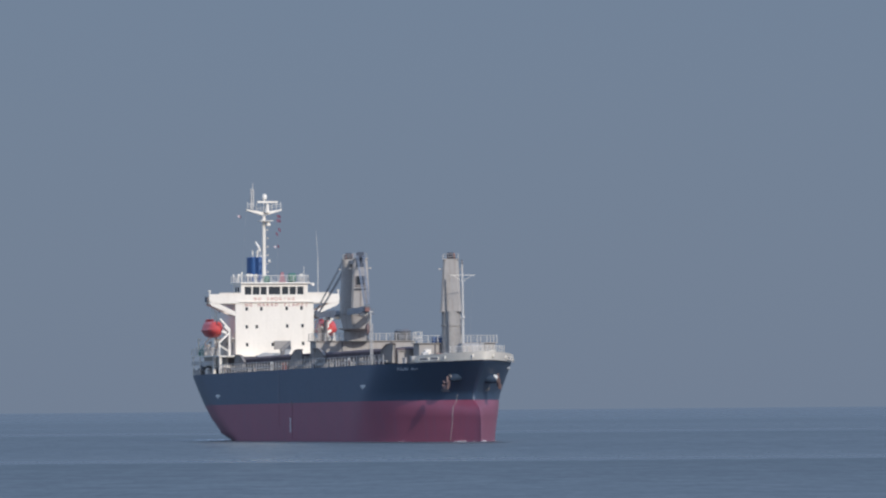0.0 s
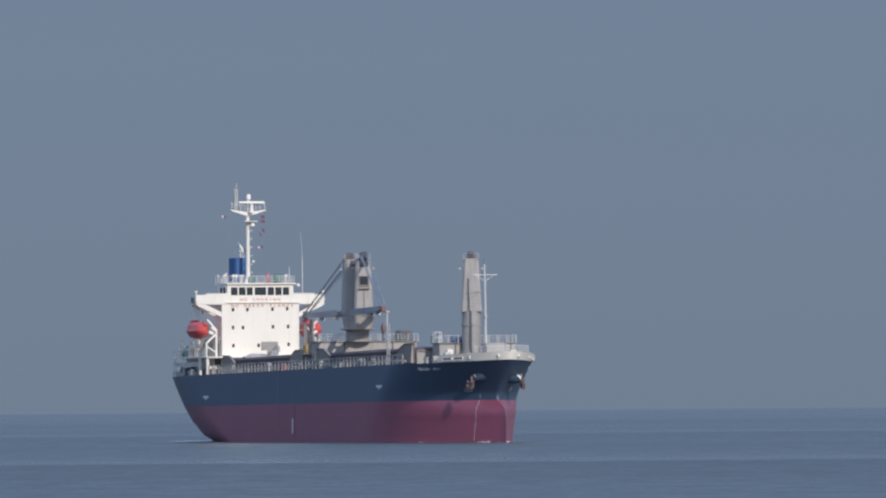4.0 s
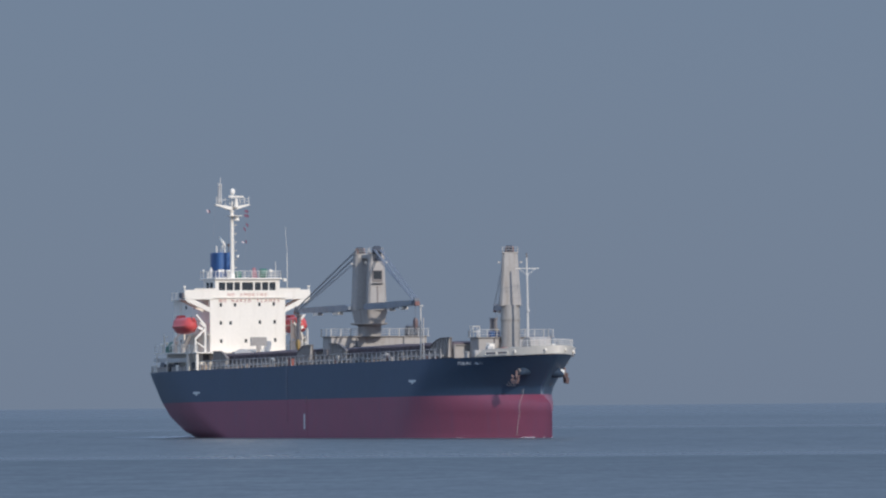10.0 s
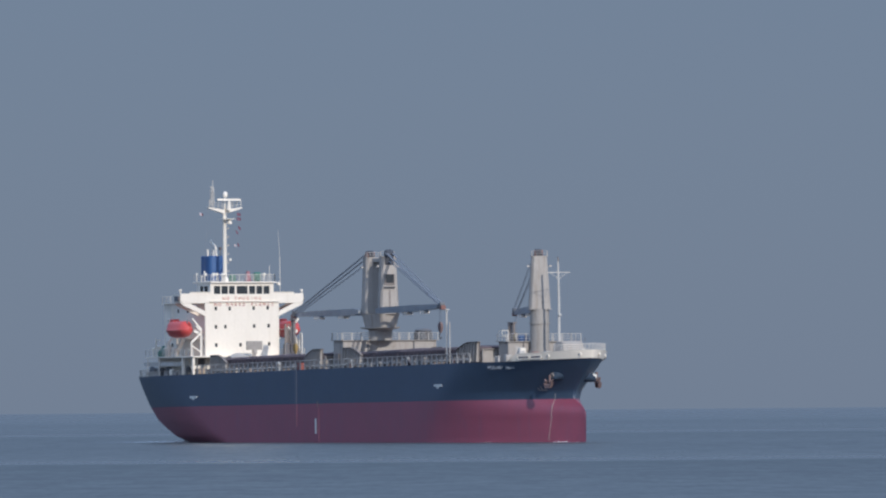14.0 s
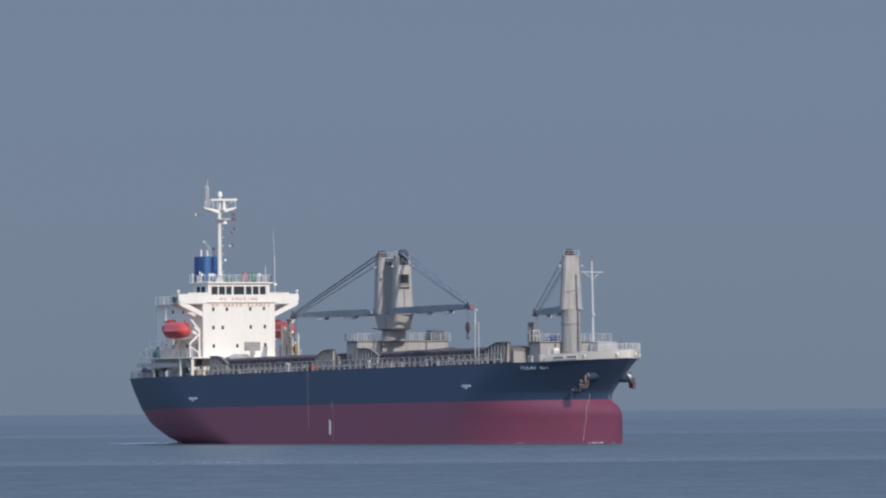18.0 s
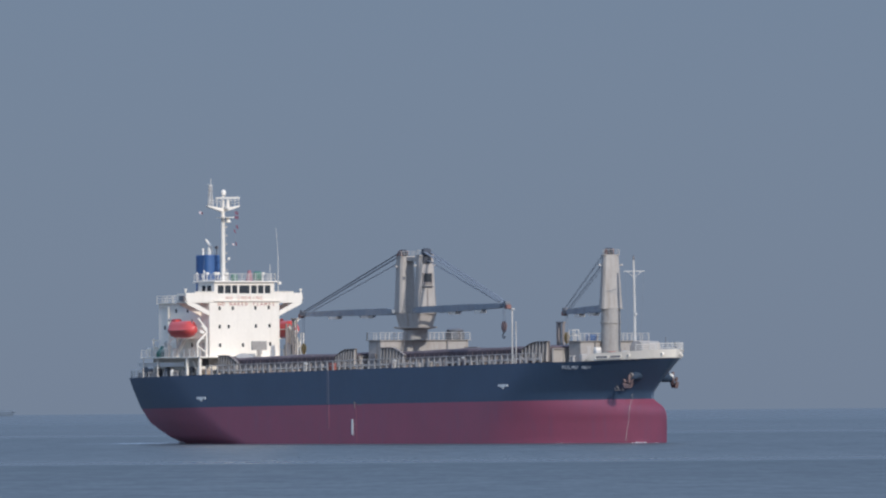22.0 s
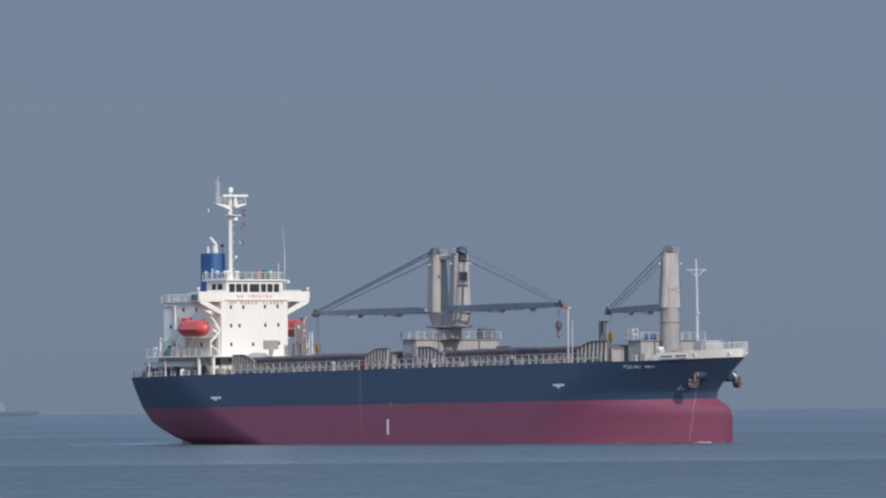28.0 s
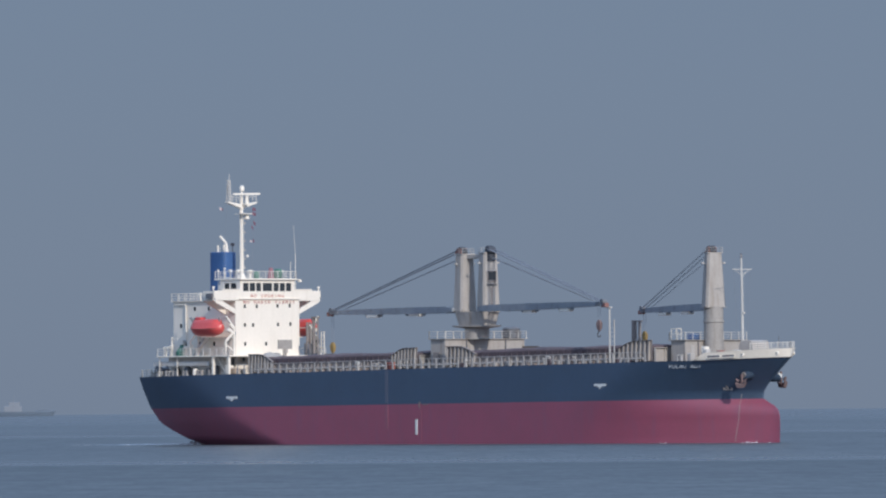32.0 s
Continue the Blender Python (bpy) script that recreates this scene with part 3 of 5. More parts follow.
# ---- hatches ----
def hatch(x0, x1, half, label, len0=5.3, len1=5.3):
    """Coaming with stays, folding covers, and ribbed raised cheeks at both ends."""
    zc = lambda x: z_deck(x) - 0.03
    bm = B()
    for s in (-1, 1):
        rings(bm, [[(x, s * half, zc(x)), (x, s * half, zc(x) + 1.31), (x, s * (half - 0.25), zc(x) + 1.31), (x, s * (half - 0.25), zc(x))] for x in (x0, (x0 + x1) / 2, x1)])
    for x in (x0, x1):
        box(bm, x - 0.12, x + 0.12, -half + 0.25, half - 0.25, zc(x), zc(x) + 1.31)
    coam = part("hatch_coaming", bm, CHEEK, ship, label)
    bm = B()
    prism(bm, [(-0.06, 0.02, 0), (-0.06, -0.75, 0), (-0.06, -0.12, 1.2), (-0.06, 0.02, 1.2)], (0.12, 0, 0))
    stay = mesh_of("coaming_stay", bm, CHEEK)
    n = int((x1 - x0 - 10.5) / 1.25)
    for i in range(n + 1):
        x = x0 + 5.25 + (x1 - x0 - 10.5) * i / n
        for s in (-1, 1):
            m = Matrix.Translation((x, s * half, zc(x)))
            piece("coaming_stay", stay, coam, m if s == -1 else m @ Matrix.Diagonal((1, -1, 1, 1)))
    # end plate across the hatch, with a rail on it
    bm = B()
    box(bm, x1 + 0.14, x1 + 0.3, -half - 0.1, half + 0.1, zc(x1) + 0.1, zc(x1) + 2.0)
    for i in range(9):
        y = -half + 2 * half * i / 8
        box(bm, x1 + 0.3, x1 + 0.45, y - 0.06, y + 0.06, zc(x1) + 0.1, zc(x1) + 1.9)
    box(bm, x1 + 0.3, x1 + 0.6, -half, half, zc(x1) + 1.9, zc(x1) + 2.0)
    part("end_plate", bm, GREY, coam, "pale buff end plate of the hatch coaming")
    # covers
    bm = B()
    box(bm, -0.06, 0.06, -0.09, 0.09, -0.18, 0.60)
    stiffener = mesh_of("cover_stiffener", bm, COVER)
    k = max(4, round((x1 - x0) / 5.6))
    for i in range(k):
        a, b = x0 + (x1 - x0) * i / k + 0.05, x0 + (x1 - x0) * (i + 1) / k - 0.05
        za, zb = zc(a) + 1.32, zc(b) + 1.32
        w = half + 0.1
        crown = 0.22 + 0.08 * ((i * 7) % 3)
        bm = B()
        rings(bm, [[(x, -w, z), (x, w, z), (x, w + 0.05, z + 0.72), (x, w - 0.22, z + 0.92 + 0.1 * e), (x, w * 0.35, z + 0.95 + crown * e), (x, -w * 0.35, z + 0.95 + crown * e), (x, -w + 0.22, z + 0.92 + 0.1 * e), (x, -w - 0.05, z + 0.72)]
                   for x, z, e in ((a, za, 0.0), (a + 0.35, za, 0.6), ((a + b) / 2, (za + zb) / 2, 1), (b - 0.35, zb, 0.6), (b, zb, 0.0))])
        cover = part("hatch_cover", bm, COVER, ship, "rust-brown folding steel hatch cover")
        for j in range(1, 5):
            x = a + (b - a) * j / 5
            z = za + (zb - za) * j / 5
            for s in (-1, 1):
                piece("cover_stiffener", stiffener, cover, Matrix.Translation((x, s * w, z + 0.2)))
    # raised, ribbed cheeks
    for xe, d in ((x0, 1), (x1, -1)):
        for s in (-1, 1):
            y = s * (half + 0.32)
            zt = lambda u: (2.95 if xe > 0 or d < 0 else 2.75) - 1.15 * max(0.0, (u - 0.45) / 0.55) ** 1.5
            length = len0 if d > 0 else len1
            top = [(xe + d * length * u, y, zc(xe + d * length * u) + zt(u)) for u in [i / 8 for i in range(9)]]
            base = [(xe + d * length, y, zc(xe + d * length) + 0.2), (xe, y, zc(xe) + 0.2)]
            bm = B()
            prism(bm, top + base, (0, -s * 0.08, 0))
            cheek = part("hatch_cheek", bm, CHEEK, ship, "dark plate cheek with pale upright ribs at the hatch end")
            for j in range(8):
                u = (j + 0.5) / 8
                x = xe + d * length * u
                bm = B()
                ztop = zc(x) + zt(u)
                prism(bm, [(x - 0.09, y + s * 0.003, zc(x) + 0.2), (x - 0.09, y + s * 0.42, zc(x) + 0.2), (x - 0.09, y + s * 0.22, ztop + 0.03), (x - 0.09, y + s * 0.003, ztop + 0.03)], (0.18, 0, 0))
                part("rib", bm, GREY, cheek)
            bm = B()
            rings(bm, [[(p[0], y - s * 0.1, p[2] + 0.0), (p[0], y + s * 0.3, p[2] + 0.0), (p[0], y + s * 0.3, p[2] + 0.07), (p[0], y - s * 0.1, p[2] + 0.07)] for p in top])
            part("cap_plate", bm, CHEEK, cheek)


hatch(-37.9, -2.6, 6.9, "dark buff-grey coaming of the after hatch")
hatch(3.4, 44.6, 6.9, "dark buff-grey coaming of the forward hatch", 6.2, 6.7)

# gear on the hatch tops, uneven dark clutter between coaming and rail
rng = random.Random(7)
for i in range(64):
    x = -33 + 75 * rng.random()
    if -6 < x < 8:
        continue
    s = rng.choice((-1, -1, 1))
    y = s * rng.uniform(7.5, 8.9)
    z = z_deck(x) - 0.03
    w, d, h = rng.uniform(0.3, 0.9), rng.uniform(0.25, 0.5), rng.uniform(0.3, 1.1)
    bm = B()
    if i % 3:
        box(bm, x - w / 2, x + w / 2, y - d / 2, y + d / 2, z, z + h, 0.04)
        part("deck_fitting", bm, rng.choice((GREY, DARK, COVER, CHEEK)), ship)
    else:
        turned(bm, (x, y, z), ((0.14, 0), (0.14, h * 0.9), (0.26, h), (0.28, h + 0.22), (0.1, h + 0.3)), 10)
        part("vent_head", bm, rng.choice((LIGHT, GREY, DIRTY)), ship)
for s in (-1, 1):
    bm = B()
    tube(bm, (-36, s * 8.3, z_deck(-36) + 0.45), (44, s * 8.3, z_deck(44) + 0.45), 0.14, n=8)
    part("deck_pipe", bm, GREY, ship)
bm = B()
box(bm, -6.6, -5.4, -9.35, -8.75, z_deck(-6), z_deck(-6) + 1.0, 0.05)
part("ladder_box", bm, PIPE, ship, "red-brown pilot ladder box at the rail")


# ---- deckhouses under the cranes ----
def mast_house(x0, x1, y0, y1, top, doors=()):
    zb = z_deck((x0 + x1) / 2) - 0.1
    bm = B()
    box(bm, x0, x1, y0, y1, zb, top, 0.06)
    h = part("mast_house", bm, GREY, ship, "buff-grey steel house under the crane")
    bm = B()
    box(bm, x0 - 0.25, x1 + 0.3, y0 - 0.3, y1 + 0.3, top, top + 0.1)
    part("house_roof", bm, GREY, h)
    railing([(x0 - 0.1, y0 - 0.15, top + 0.1), (x1 + 0.15, y0 - 0.15, top + 0.1), (x1 + 0.15, y1 + 0.15, top + 0.1), (x0 - 0.1, y1 + 0.15, top + 0.1), (x0 - 0.1, y0 - 0.15, top + 0.1)],
            1.0, 1.5, 3, DIRTY, 0.03, "weathered pipe railing on the house roof")
    for yd in doors:
        bm = B()
        box(bm, x1, x1 + 0.06, yd - 0.35, yd + 0.35, zb + 0.5, zb + 2.3, 0.02)
        part("house_door", bm, LIGHT, h)
        bm = B()
        box(bm, x1, x1 + 0.16, yd + 0.9, yd + 1.05, zb + 0.3, top - 0.05)
        part("wall_pipe", bm, DARK, h)
    return h


twin = mast_house(-0.5, 2.5, -6.6, 8.5, 14.5, (-3.6, 3.8))
bm = B()
box(bm, 0.3, 1.5, -6.85, -6.7, 11.0, 12.7, 0.02)
part("side_door", bm, CHEEK, twin)
bm = B()
box(bm, 0.4, 2.5, 5.9, 7.9, 14.6, 15.7, 0.1)
part("winch_cabinet", bm, DARK, ship, "dark machinery box on the house roof")
bm = B()
turned(bm, (1.5, 6.9, 15.7), ((1.2, 0), (1.25, 0.25), (0.9, 0.5), (0.2, 0.55)), 14)
part("vent_cowl", bm, DARK, ship)
mast_house(46.0, 48.8, -5.0, 6.3, 13.95, (-3.6,))
bm = B()
for dx in (46.1, 47.0):
    for dy in (-5.0, -4.0):
        bar(bm, (dx, dy, 14.05), (dx, dy, 15.6), 0.065)
for z in (14.8, 15.55):
    bar(bm, (46.1, -5.0, z), (46.1, -4.0, z), 0.065)
    bar(bm, (47.0, -5.0, z), (47.0, -4.0, z), 0.065)
    bar(bm, (46.1, -5.0, z), (47.0, -5.0, z), 0.065)
    bar(bm, (46.1, -4.0, z), (47.0, -4.0, z), 0.065)
part("ladder_head_frame", bm, WHITE, ship, "white pipe frame over the ladder on the house roof")
bm = B()
box(bm, 46.6, 47.6, -2.5, -1.1, 14.05, 14.85, 0.05)
part("roof_locker", bm, BLUE, ship, "blue locker on the house roof")


# ---- deck cranes ----
def crane(x, y, z0, z1, z2, width, depth, tip, boom_z, aim_z, post, door=True, boom_w=0.85, round_base=False, rope=0.034):
    """A slewing tower with a level boom. z0: foot of the tower, z1: knuckle, z2: top; tip: where the boom ends."""
    dx, dy = tip[0] - x, tip[1] - y
    top_in = 0.74 if round_base else 0.80        # how far the tower narrows upwards
    turn = math.atan2(dy, dx)
    T = Matrix.Translation((x, y, 0)) @ Matrix.Rotation(turn, 4, "Z")

    def at(p):
        return T @ Vector(p)

    def ring(w, d, z, cut=0.28, fx=0.0):
        return [at((fx + a, b, z)) for a, b in ((d / 2 - cut, -w / 2), (d / 2, -w / 2 + cut), (d / 2, w / 2 - cut), (d / 2 - cut, w / 2),
                                                (-d / 2 + cut, w / 2), (-d / 2, w / 2 - cut), (-d / 2, -w / 2 + cut), (-d / 2 + cut, -w / 2))]

    bm = B()
    foot = [] if round_base else [ring(width * 1.06, depth * 1.06, z0), ring(width * 1.06, depth * 1.06, z1)]
    rings(bm, foot + [ring(width * 1.04, depth, z1 + 0.05), ring(width * top_in, depth * top_in, z2)])
    tower = part("deck_crane", bm, GREY, ship, "buff-grey box tower of a slewing deck crane", 25)
    # cap with head sheaves
    bm = B()
    box(bm, -depth * top_in * 0.53, depth * top_in * 0.53, -width * top_in * 0.53, width * top_in * 0.53, z2, z2 + 0.14, 0, T)
    part("tower_cap", bm, GREY, tower)
    for s in (-1, 1):
        bm = B()
        tube(bm, at((depth * 0.22, s * 0.22 - 0.16, z2 + 0.4)), at((depth * 0.22, s * 0.22 + 0.16, z2 + 0.35)), 0.7, n=16)
        part("head_sheave", bm, VOID, tower)
    bm = B()
    loops = []
    for f in (-0.55, 0.55):
        loops.append([at((depth * 0.26 + 0.95 * math.cos(a), f, z2 + 0.10 + 0.86 * math.sin(a))) for a in [math.pi * (0.02 + 0.62 * k / 7) for k in range(8)]] + [at((depth * 0.24 - 0.45, f, z2 + 0.14)), at((depth * 0.24 + 0.5, f, z2 + 0.14))])
    rings(bm, loops)
    part("sheave_hood", bm, VOID if tip[0] > x and not round_base else RUSTY, tower, "rounded dark hood over the head sheaves")
    bm = B()
    for a, c in ((-0.38, -0.38), (-0.38, 0.38), (-0.05, 0.38), (-0.05, -0.38)):
        bar(bm, at((depth * a, width * c, z2 + 0.12)), at((depth * a, width * c, z2 + 0.8)), 0.05)
    for a, c in (((-0.38, -0.38), (-0.38, 0.38)), ((-0.38, 0.38), (-0.05, 0.38)), ((-0.38, -0.38), (-0.05, -0.38))):
        for h in (0.45, 0.8):
            bar(bm, at((depth * a[0], width * a[1], z2 + h)), at((depth * c[0], width * c[1], z2 + h)), 0.05)
    part("top_railing", bm, LIGHT, tower, "pipe railing on the tower top")
    # boom side: rope opening, driver's cab window
    if door:
        fz = lambda z: depth * 0.5 * (1 - (1 - top_in) * (z - z1) / (z2 - z1))
        za, zb = z2 - 2.0, z2 - 0.15
        # no recess is cut: a near-black box paints the shade inside the rope opening
        bm = B()
        box(bm, fz(za) - 0.2, fz(za) + 0.10, -0.62, 0.62, zb - 0.95, z2 + 0.3, 0.03, T)
        part("rope_opening_shade", bm, VOID, tower)
        bm = B()
        box(bm, fz(z2 - 4) - 0.2, fz(z2 - 4) + 0.16, -0.75, 0.75, z2 - 4.0, z2 - 2.4, 0.05, T)
        part("operator_cab", bm, CHEEK, tower)
        bm = B()
        box(bm, fz(z2 - 4) + 0.14, fz(z2 - 4) + 0.20, -0.58, 0.58, z2 - 3.7, z2 - 2.5, 0, T)
        part("cab_window", bm, GLASS, tower)
        bm = B()
        box(bm, fz(z1 + 2) - 0.1, fz(z1 + 2) + 0.05, -0.12, 0.12, z1 + 0.8, z1 + 3.2, 0, T)
        part("ladder_slot", bm, CHEEK, tower)
        bm = B()
        box(bm, fz(z2 - 4), fz(z2 - 4) + 0.5, -0.8, 0.8, z2 - 4.3, z2 - 4.22, 0, T)
        part("cab_platform", bm, DARK, tower)
    # ladder on the back and a small lamp bracket
    bm = B()
    for s in () if round_base else (-0.22, 0.22):
        bar(bm, at((-depth * 0.56, s, z0 + 0.3)), at((-depth * 0.46, s, z2 - 0.2)), 0.03)
    for k in range(0 if round_base else 18):
        u = k / 17
        a = -depth * (0.56 - 0.1 * u)
        bar(bm, at((a, -0.22, z0 + 0.4 + (z2 - z0 - 0.8) * u)), at((a, 0.22, z0 + 0.4 + (z2 - z0 - 0.8) * u)), 0.025)
    if not round_base:
        part("ladder", bm, GREY, tower)
    for s in (-1, 1):
        bm = B()
        bar(bm, at((0, s * width * 0.43, z2 - 1.4)), at((0, s * (width * 0.43 + 0.45), z2 - 1.35)), 0.08)
        box(bm, -0.2, 0.2, s * (width * 0.43 + 0.35) - 0.15, s * (width * 0.43 + 0.35) + 0.15, z2 - 1.42, z2 - 1.18, 0, T)
        part("floodlight", bm, LIGHT, tower)
    # slewing ring and pedestal
    for a, b, r in post:
        bm = B()
        turned(bm, (x, y, a), ((r, 0), (r, b - a)), 24)
        part("pedestal", bm, LOWER, tower, "darker weathered crane pedestal")
    # platform rail ring at the knuckle
    bm = B()
    rings(bm, [ring(width * 1.06 + 0.25, depth * 1.06 + 0.25, z1 - 0.06), ring(width * 1.06 + 0.25, depth * 1.06 + 0.25, z1 + 0.02)])
    part("knuckle_platform", bm, GREY, tower)
    # boom: a tapered box girder with the hoist lugs below
    L = math.hypot(dx, dy)
    h0 = depth * 0.5
    bm = B()
    fork = not round_base
    prof = ((L * 0.33, boom_w * 1.3, 0.95) if fork else (h0 - 0.2, boom_w * 1.6, 0.60), (L * 0.36, boom_w * 1.3, 0.95) if fork else (h0 + 2.0, boom_w * 1.5, 0.95), (L * 0.5, boom_w * 1.2, 0.92), (L * 0.86, boom_w * 0.9, 0.70), (L - 0.4, boom_w * 0.8, 0.42))
    loops = []
    for u, w, hh in prof:
        zc_ = boom_z + (aim_z - boom_z) * u / L
        loops.append([at((u, -w / 2, zc_ - hh / 2)), at((u, w / 2, zc_ - hh / 2)), at((u, w / 2, zc_ + hh / 2)), at((u, -w / 2, zc_ + hh / 2))])
    rings(bm, loops)
    boom = part("boom", bm, BOOMP, tower, "blue-grey box girder boom lying level")
    for s in (-1, 1) if fork else ():
        bm = B()
        foot = width * 0.5 + 0.42
        loops = []
        for u, v, hh in ((h0 - 0.75, foot, 0.5), (h0 + 1.2, foot - 0.06, 0.9), (L * 0.35, 0.32, 0.93)):
            zc_ = boom_z + (aim_z - boom_z) * u / L
            loops.append([at((u, s * v + e * 0.24, zc_ + f * hh / 2)) for e, f in ((-1, -1), (1, -1), (1, 1), (-1, 1))])
        rings(bm, loops)
        part("boom_leg", bm, BOOMP, boom, "leg of the forked boom foot astride the tower")
    for u in (0.12, 0.22) if fork else ():
        v = (width * 0.5 + 0.42) * (1 - u / 0.37)
        bm = B()
        bar(bm, at((L * u, -v, boom_z)), at((L * u, v, boom_z)), 0.3)
        part("cross_brace", bm, BOOMP, boom)
    for u in (0.30, 0.42, 0.62, 0.72):
        bm = B()
        zc_ = boom_z + (aim_z - boom_z) * u - 0.40
        prism(bm, [at((L * u - 0.5, -0.12, zc_ + 0.05)), at((L * u - 0.25, -0.12, zc_ - 0.3)), at((L * u + 0.25, -0.12, zc_ - 0.3)), at((L * u + 0.5, -0.12, zc_ + 0.05))], at((0, 0.24, 0)) - at((0, 0, 0)))
        part("boom_lug", bm, BOOMP, tower)
    for u in (0.36, 0.67):
        bm = B()
        zc_ = boom_z + (aim_z - boom_z) * u - 0.42
        box(bm, L * u - 1.3, L * u + 1.3, -0.42, 0.42, zc_ - 0.42, zc_ - 0.02, 0.04, T)
        part("boom_walkway", bm, WHITE, tower)
    bm = B()
    tube(bm, at((L - 0.5, -0.35, aim_z + 0.25)), at((L - 0.5, 0.35, aim_z + 0.25)), 0.42, n=12)
    box(bm, L - 2.2, L - 0.9, -0.42, 0.42, aim_z - 0.3, aim_z + 0.3, 0.06, T)
    part("boom_head", bm, DARK, tower)
    bm = B()
    box(bm, L - 0.6, L + 0.45, -0.33, 0.33, aim_z - 0.5, aim_z + 0.1, 0.06, T)
    part("boom_end", bm, RUSTY, tower)
    # luffing and hoisting ropes
    top = (depth * 0.25, z2 + 0.75)
    for s, uz in ((-0.6, 0), (-0.45, 0), (-0.3, 0), (0.3, 0), (0.45, 0), (0.6, 0), (-0.14, 1), (0.14, 1)):
        bm = B()
        tip_u = L - 0.8 if uz == 0 else L - 3.6
        tip_zz = aim_z + (0.3 if uz == 0 else 0.45)
        s0 = s
        tube(bm, at((top[0], s0, top[1] - (0.05 if uz == 0 else 1.2))), at((tip_u, s * 0.6, tip_zz)), rope, n=5)
        part("wire_rope", bm, ROPE, tower)
    return tower, at


c2, at2 = crane(4.8, -0.5, 18.25, 18.5, 26.4, 2.65, 2.2, (37.6, -9.25), 18.75, 19.05, (), rope=0.05)
c3, at3 = crane(0.2, -0.7, 18.25, 18.5, 26.3, 2.65, 2.2, (-32.9, 3.85), 18.65, 18.55, ())
c1, at1 = crane(49.7, -0.5, 13.0, 18.45, 25.75, 2.85, 1.95, (26.3, 8.3), 18.5, 18.2, ((11.0, 12.9, 1.45), (12.9, 18.45, 1.34), (16.4, 16.62, 1.46)), True, 0.85, True, 0.021)

# common platform and pedestal of the pair
bm = B()
turned(bm, (2.5, -0.6, 16.0), ((1.7, 0), (3.25, 0.25), (3.3, 0.42), (2.8, 0.44)), 32, 1.36, 0.66)
twinp = part("crane_platform", bm, GREY, ship, "shared slewing platform of the twin cranes")
bm = B()
turned(bm, (2.55, -0.6, 14.5), ((1.85, 0), (1.7, 0.1), (1.7, 1.45), (1.8, 1.52)), 28)
part("slewing_pedestal", bm, LOWER, twinp)
bm = B()
loops = []
for z, hx, hy in ((16.43, 2.72, 1.3), (16.75, 2.8, 1.36), (18.28, 3.14, 1.62), (18.34, 3.0, 1.5)):
    loops.append([])
    for k, (cx, cy) in enumerate(((1, 1), (-1, 1), (-1, -1), (1, -1))):
        for i in range(5):
            a = math.radians(90 * k + 22.5 * i)
            loops[-1].append((2.55 + cx * (hx - 0.6) + 0.6 * math.cos(a), -0.55 + cy * (hy - 0.6) + 0.6 * math.sin(a), z))
rings(bm, loops)
part("slewing_drum", bm, GREY, twinp)
bm = B()
box(bm, 1.1, 4.0, -1.1, 0.2, 25.7, 26.3, 0.05)
part("tie_beam", bm, GREY, twinp)


def hook_block(p, top, tower, mat, label):
    p = Vector(p)
    bm = B()
    rings(bm, [[p + Vector((a * w, b * w * 0.6, z)) for a, b in ((-1, -1), (1, -1), (1, 1), (-1, 1))] for w, z in ((0.15, -0.75), (0.33, -0.35), (0.4, 0.25), (0.2, 0.75))])
    part("hook_block", bm, mat, tower, label)
    bm = B()
    pts = [p + Vector((0.3 * math.cos(a) - 0.05, 0, -1.25 + 0.32 * math.sin(a))) for a in [math.pi * (0.6 + 1.35 * i / 8) for i in range(9)]]
    bar(bm, p + Vector((0, 0, -0.7)), pts[0], 0.13)
    for a, b in zip(pts, pts[1:]):
        bar(bm, a, b, 0.13)
    part("hook", bm, DARK, tower)
    for d in (-0.22, 0.22):
        bm = B()
        tube(bm, p + Vector((d, 0, 0.5)), Vector(top) + Vector((d, 0, 0)), 0.028, n=5)
        part("hoist_rope", bm, ROPE, tower)


hook_block((35.75, -8.65, 16.1), (35.75, -8.65, 19.0), c2, IRON, "dull rust-red hook block")
hook_block((-32.3, 3.8, 13.6), (-32.3, 3.8, 18.4), c3, TAN, "dull yellow and black hook block")
hook_block((27.4, 7.9, 14.6), (27.4, 7.9, 18.0), c1, TAN, "dull yellow and black hook block")


# boom rests
def boom_rest(x, y, top, gap, r, mat, label, along=(1, 0), short=0.0):
    ax, ay = along
    z0 = z_deck(x) - 0.05
    bm = B()
    for s, rr, cut in ((-0.5, r, 0), (0.5, r * 0.6, short)):
        tube(bm, (x + ax * gap * s, y + ay * gap * s, z0), (x + ax * gap * s, y + ay * gap * s, top - cut), rr, n=8)
    rest = part("boom_rest", bm, mat, ship, label)
    bm = B()
    box(bm, x - 0.5 * gap * abs(ax) - 0.3, x + (0.5 * gap * abs(ax) + 0.3) * (1 if not short else -0.2), y - 0.5 * gap * abs(ay) - 0.25, y + 0.5 * gap * abs(ay) + 0.25, top, top + 0.18)
    part("cradle", bm, mat, rest)
    bm = B()
    bar(bm, (-ax * gap * 0.5, -ay * gap * 0.5, 0), (ax * gap * 0.5, ay * gap * 0.5, 0), 0.05)
    rung = mesh_of("rung", bm, mat)
    for k in range(1, int((top - short - z0) / 0.6)):
        piece("rung", rung, rest, Matrix.Translation((x, y, z0 + k * 0.6)))
    return rest


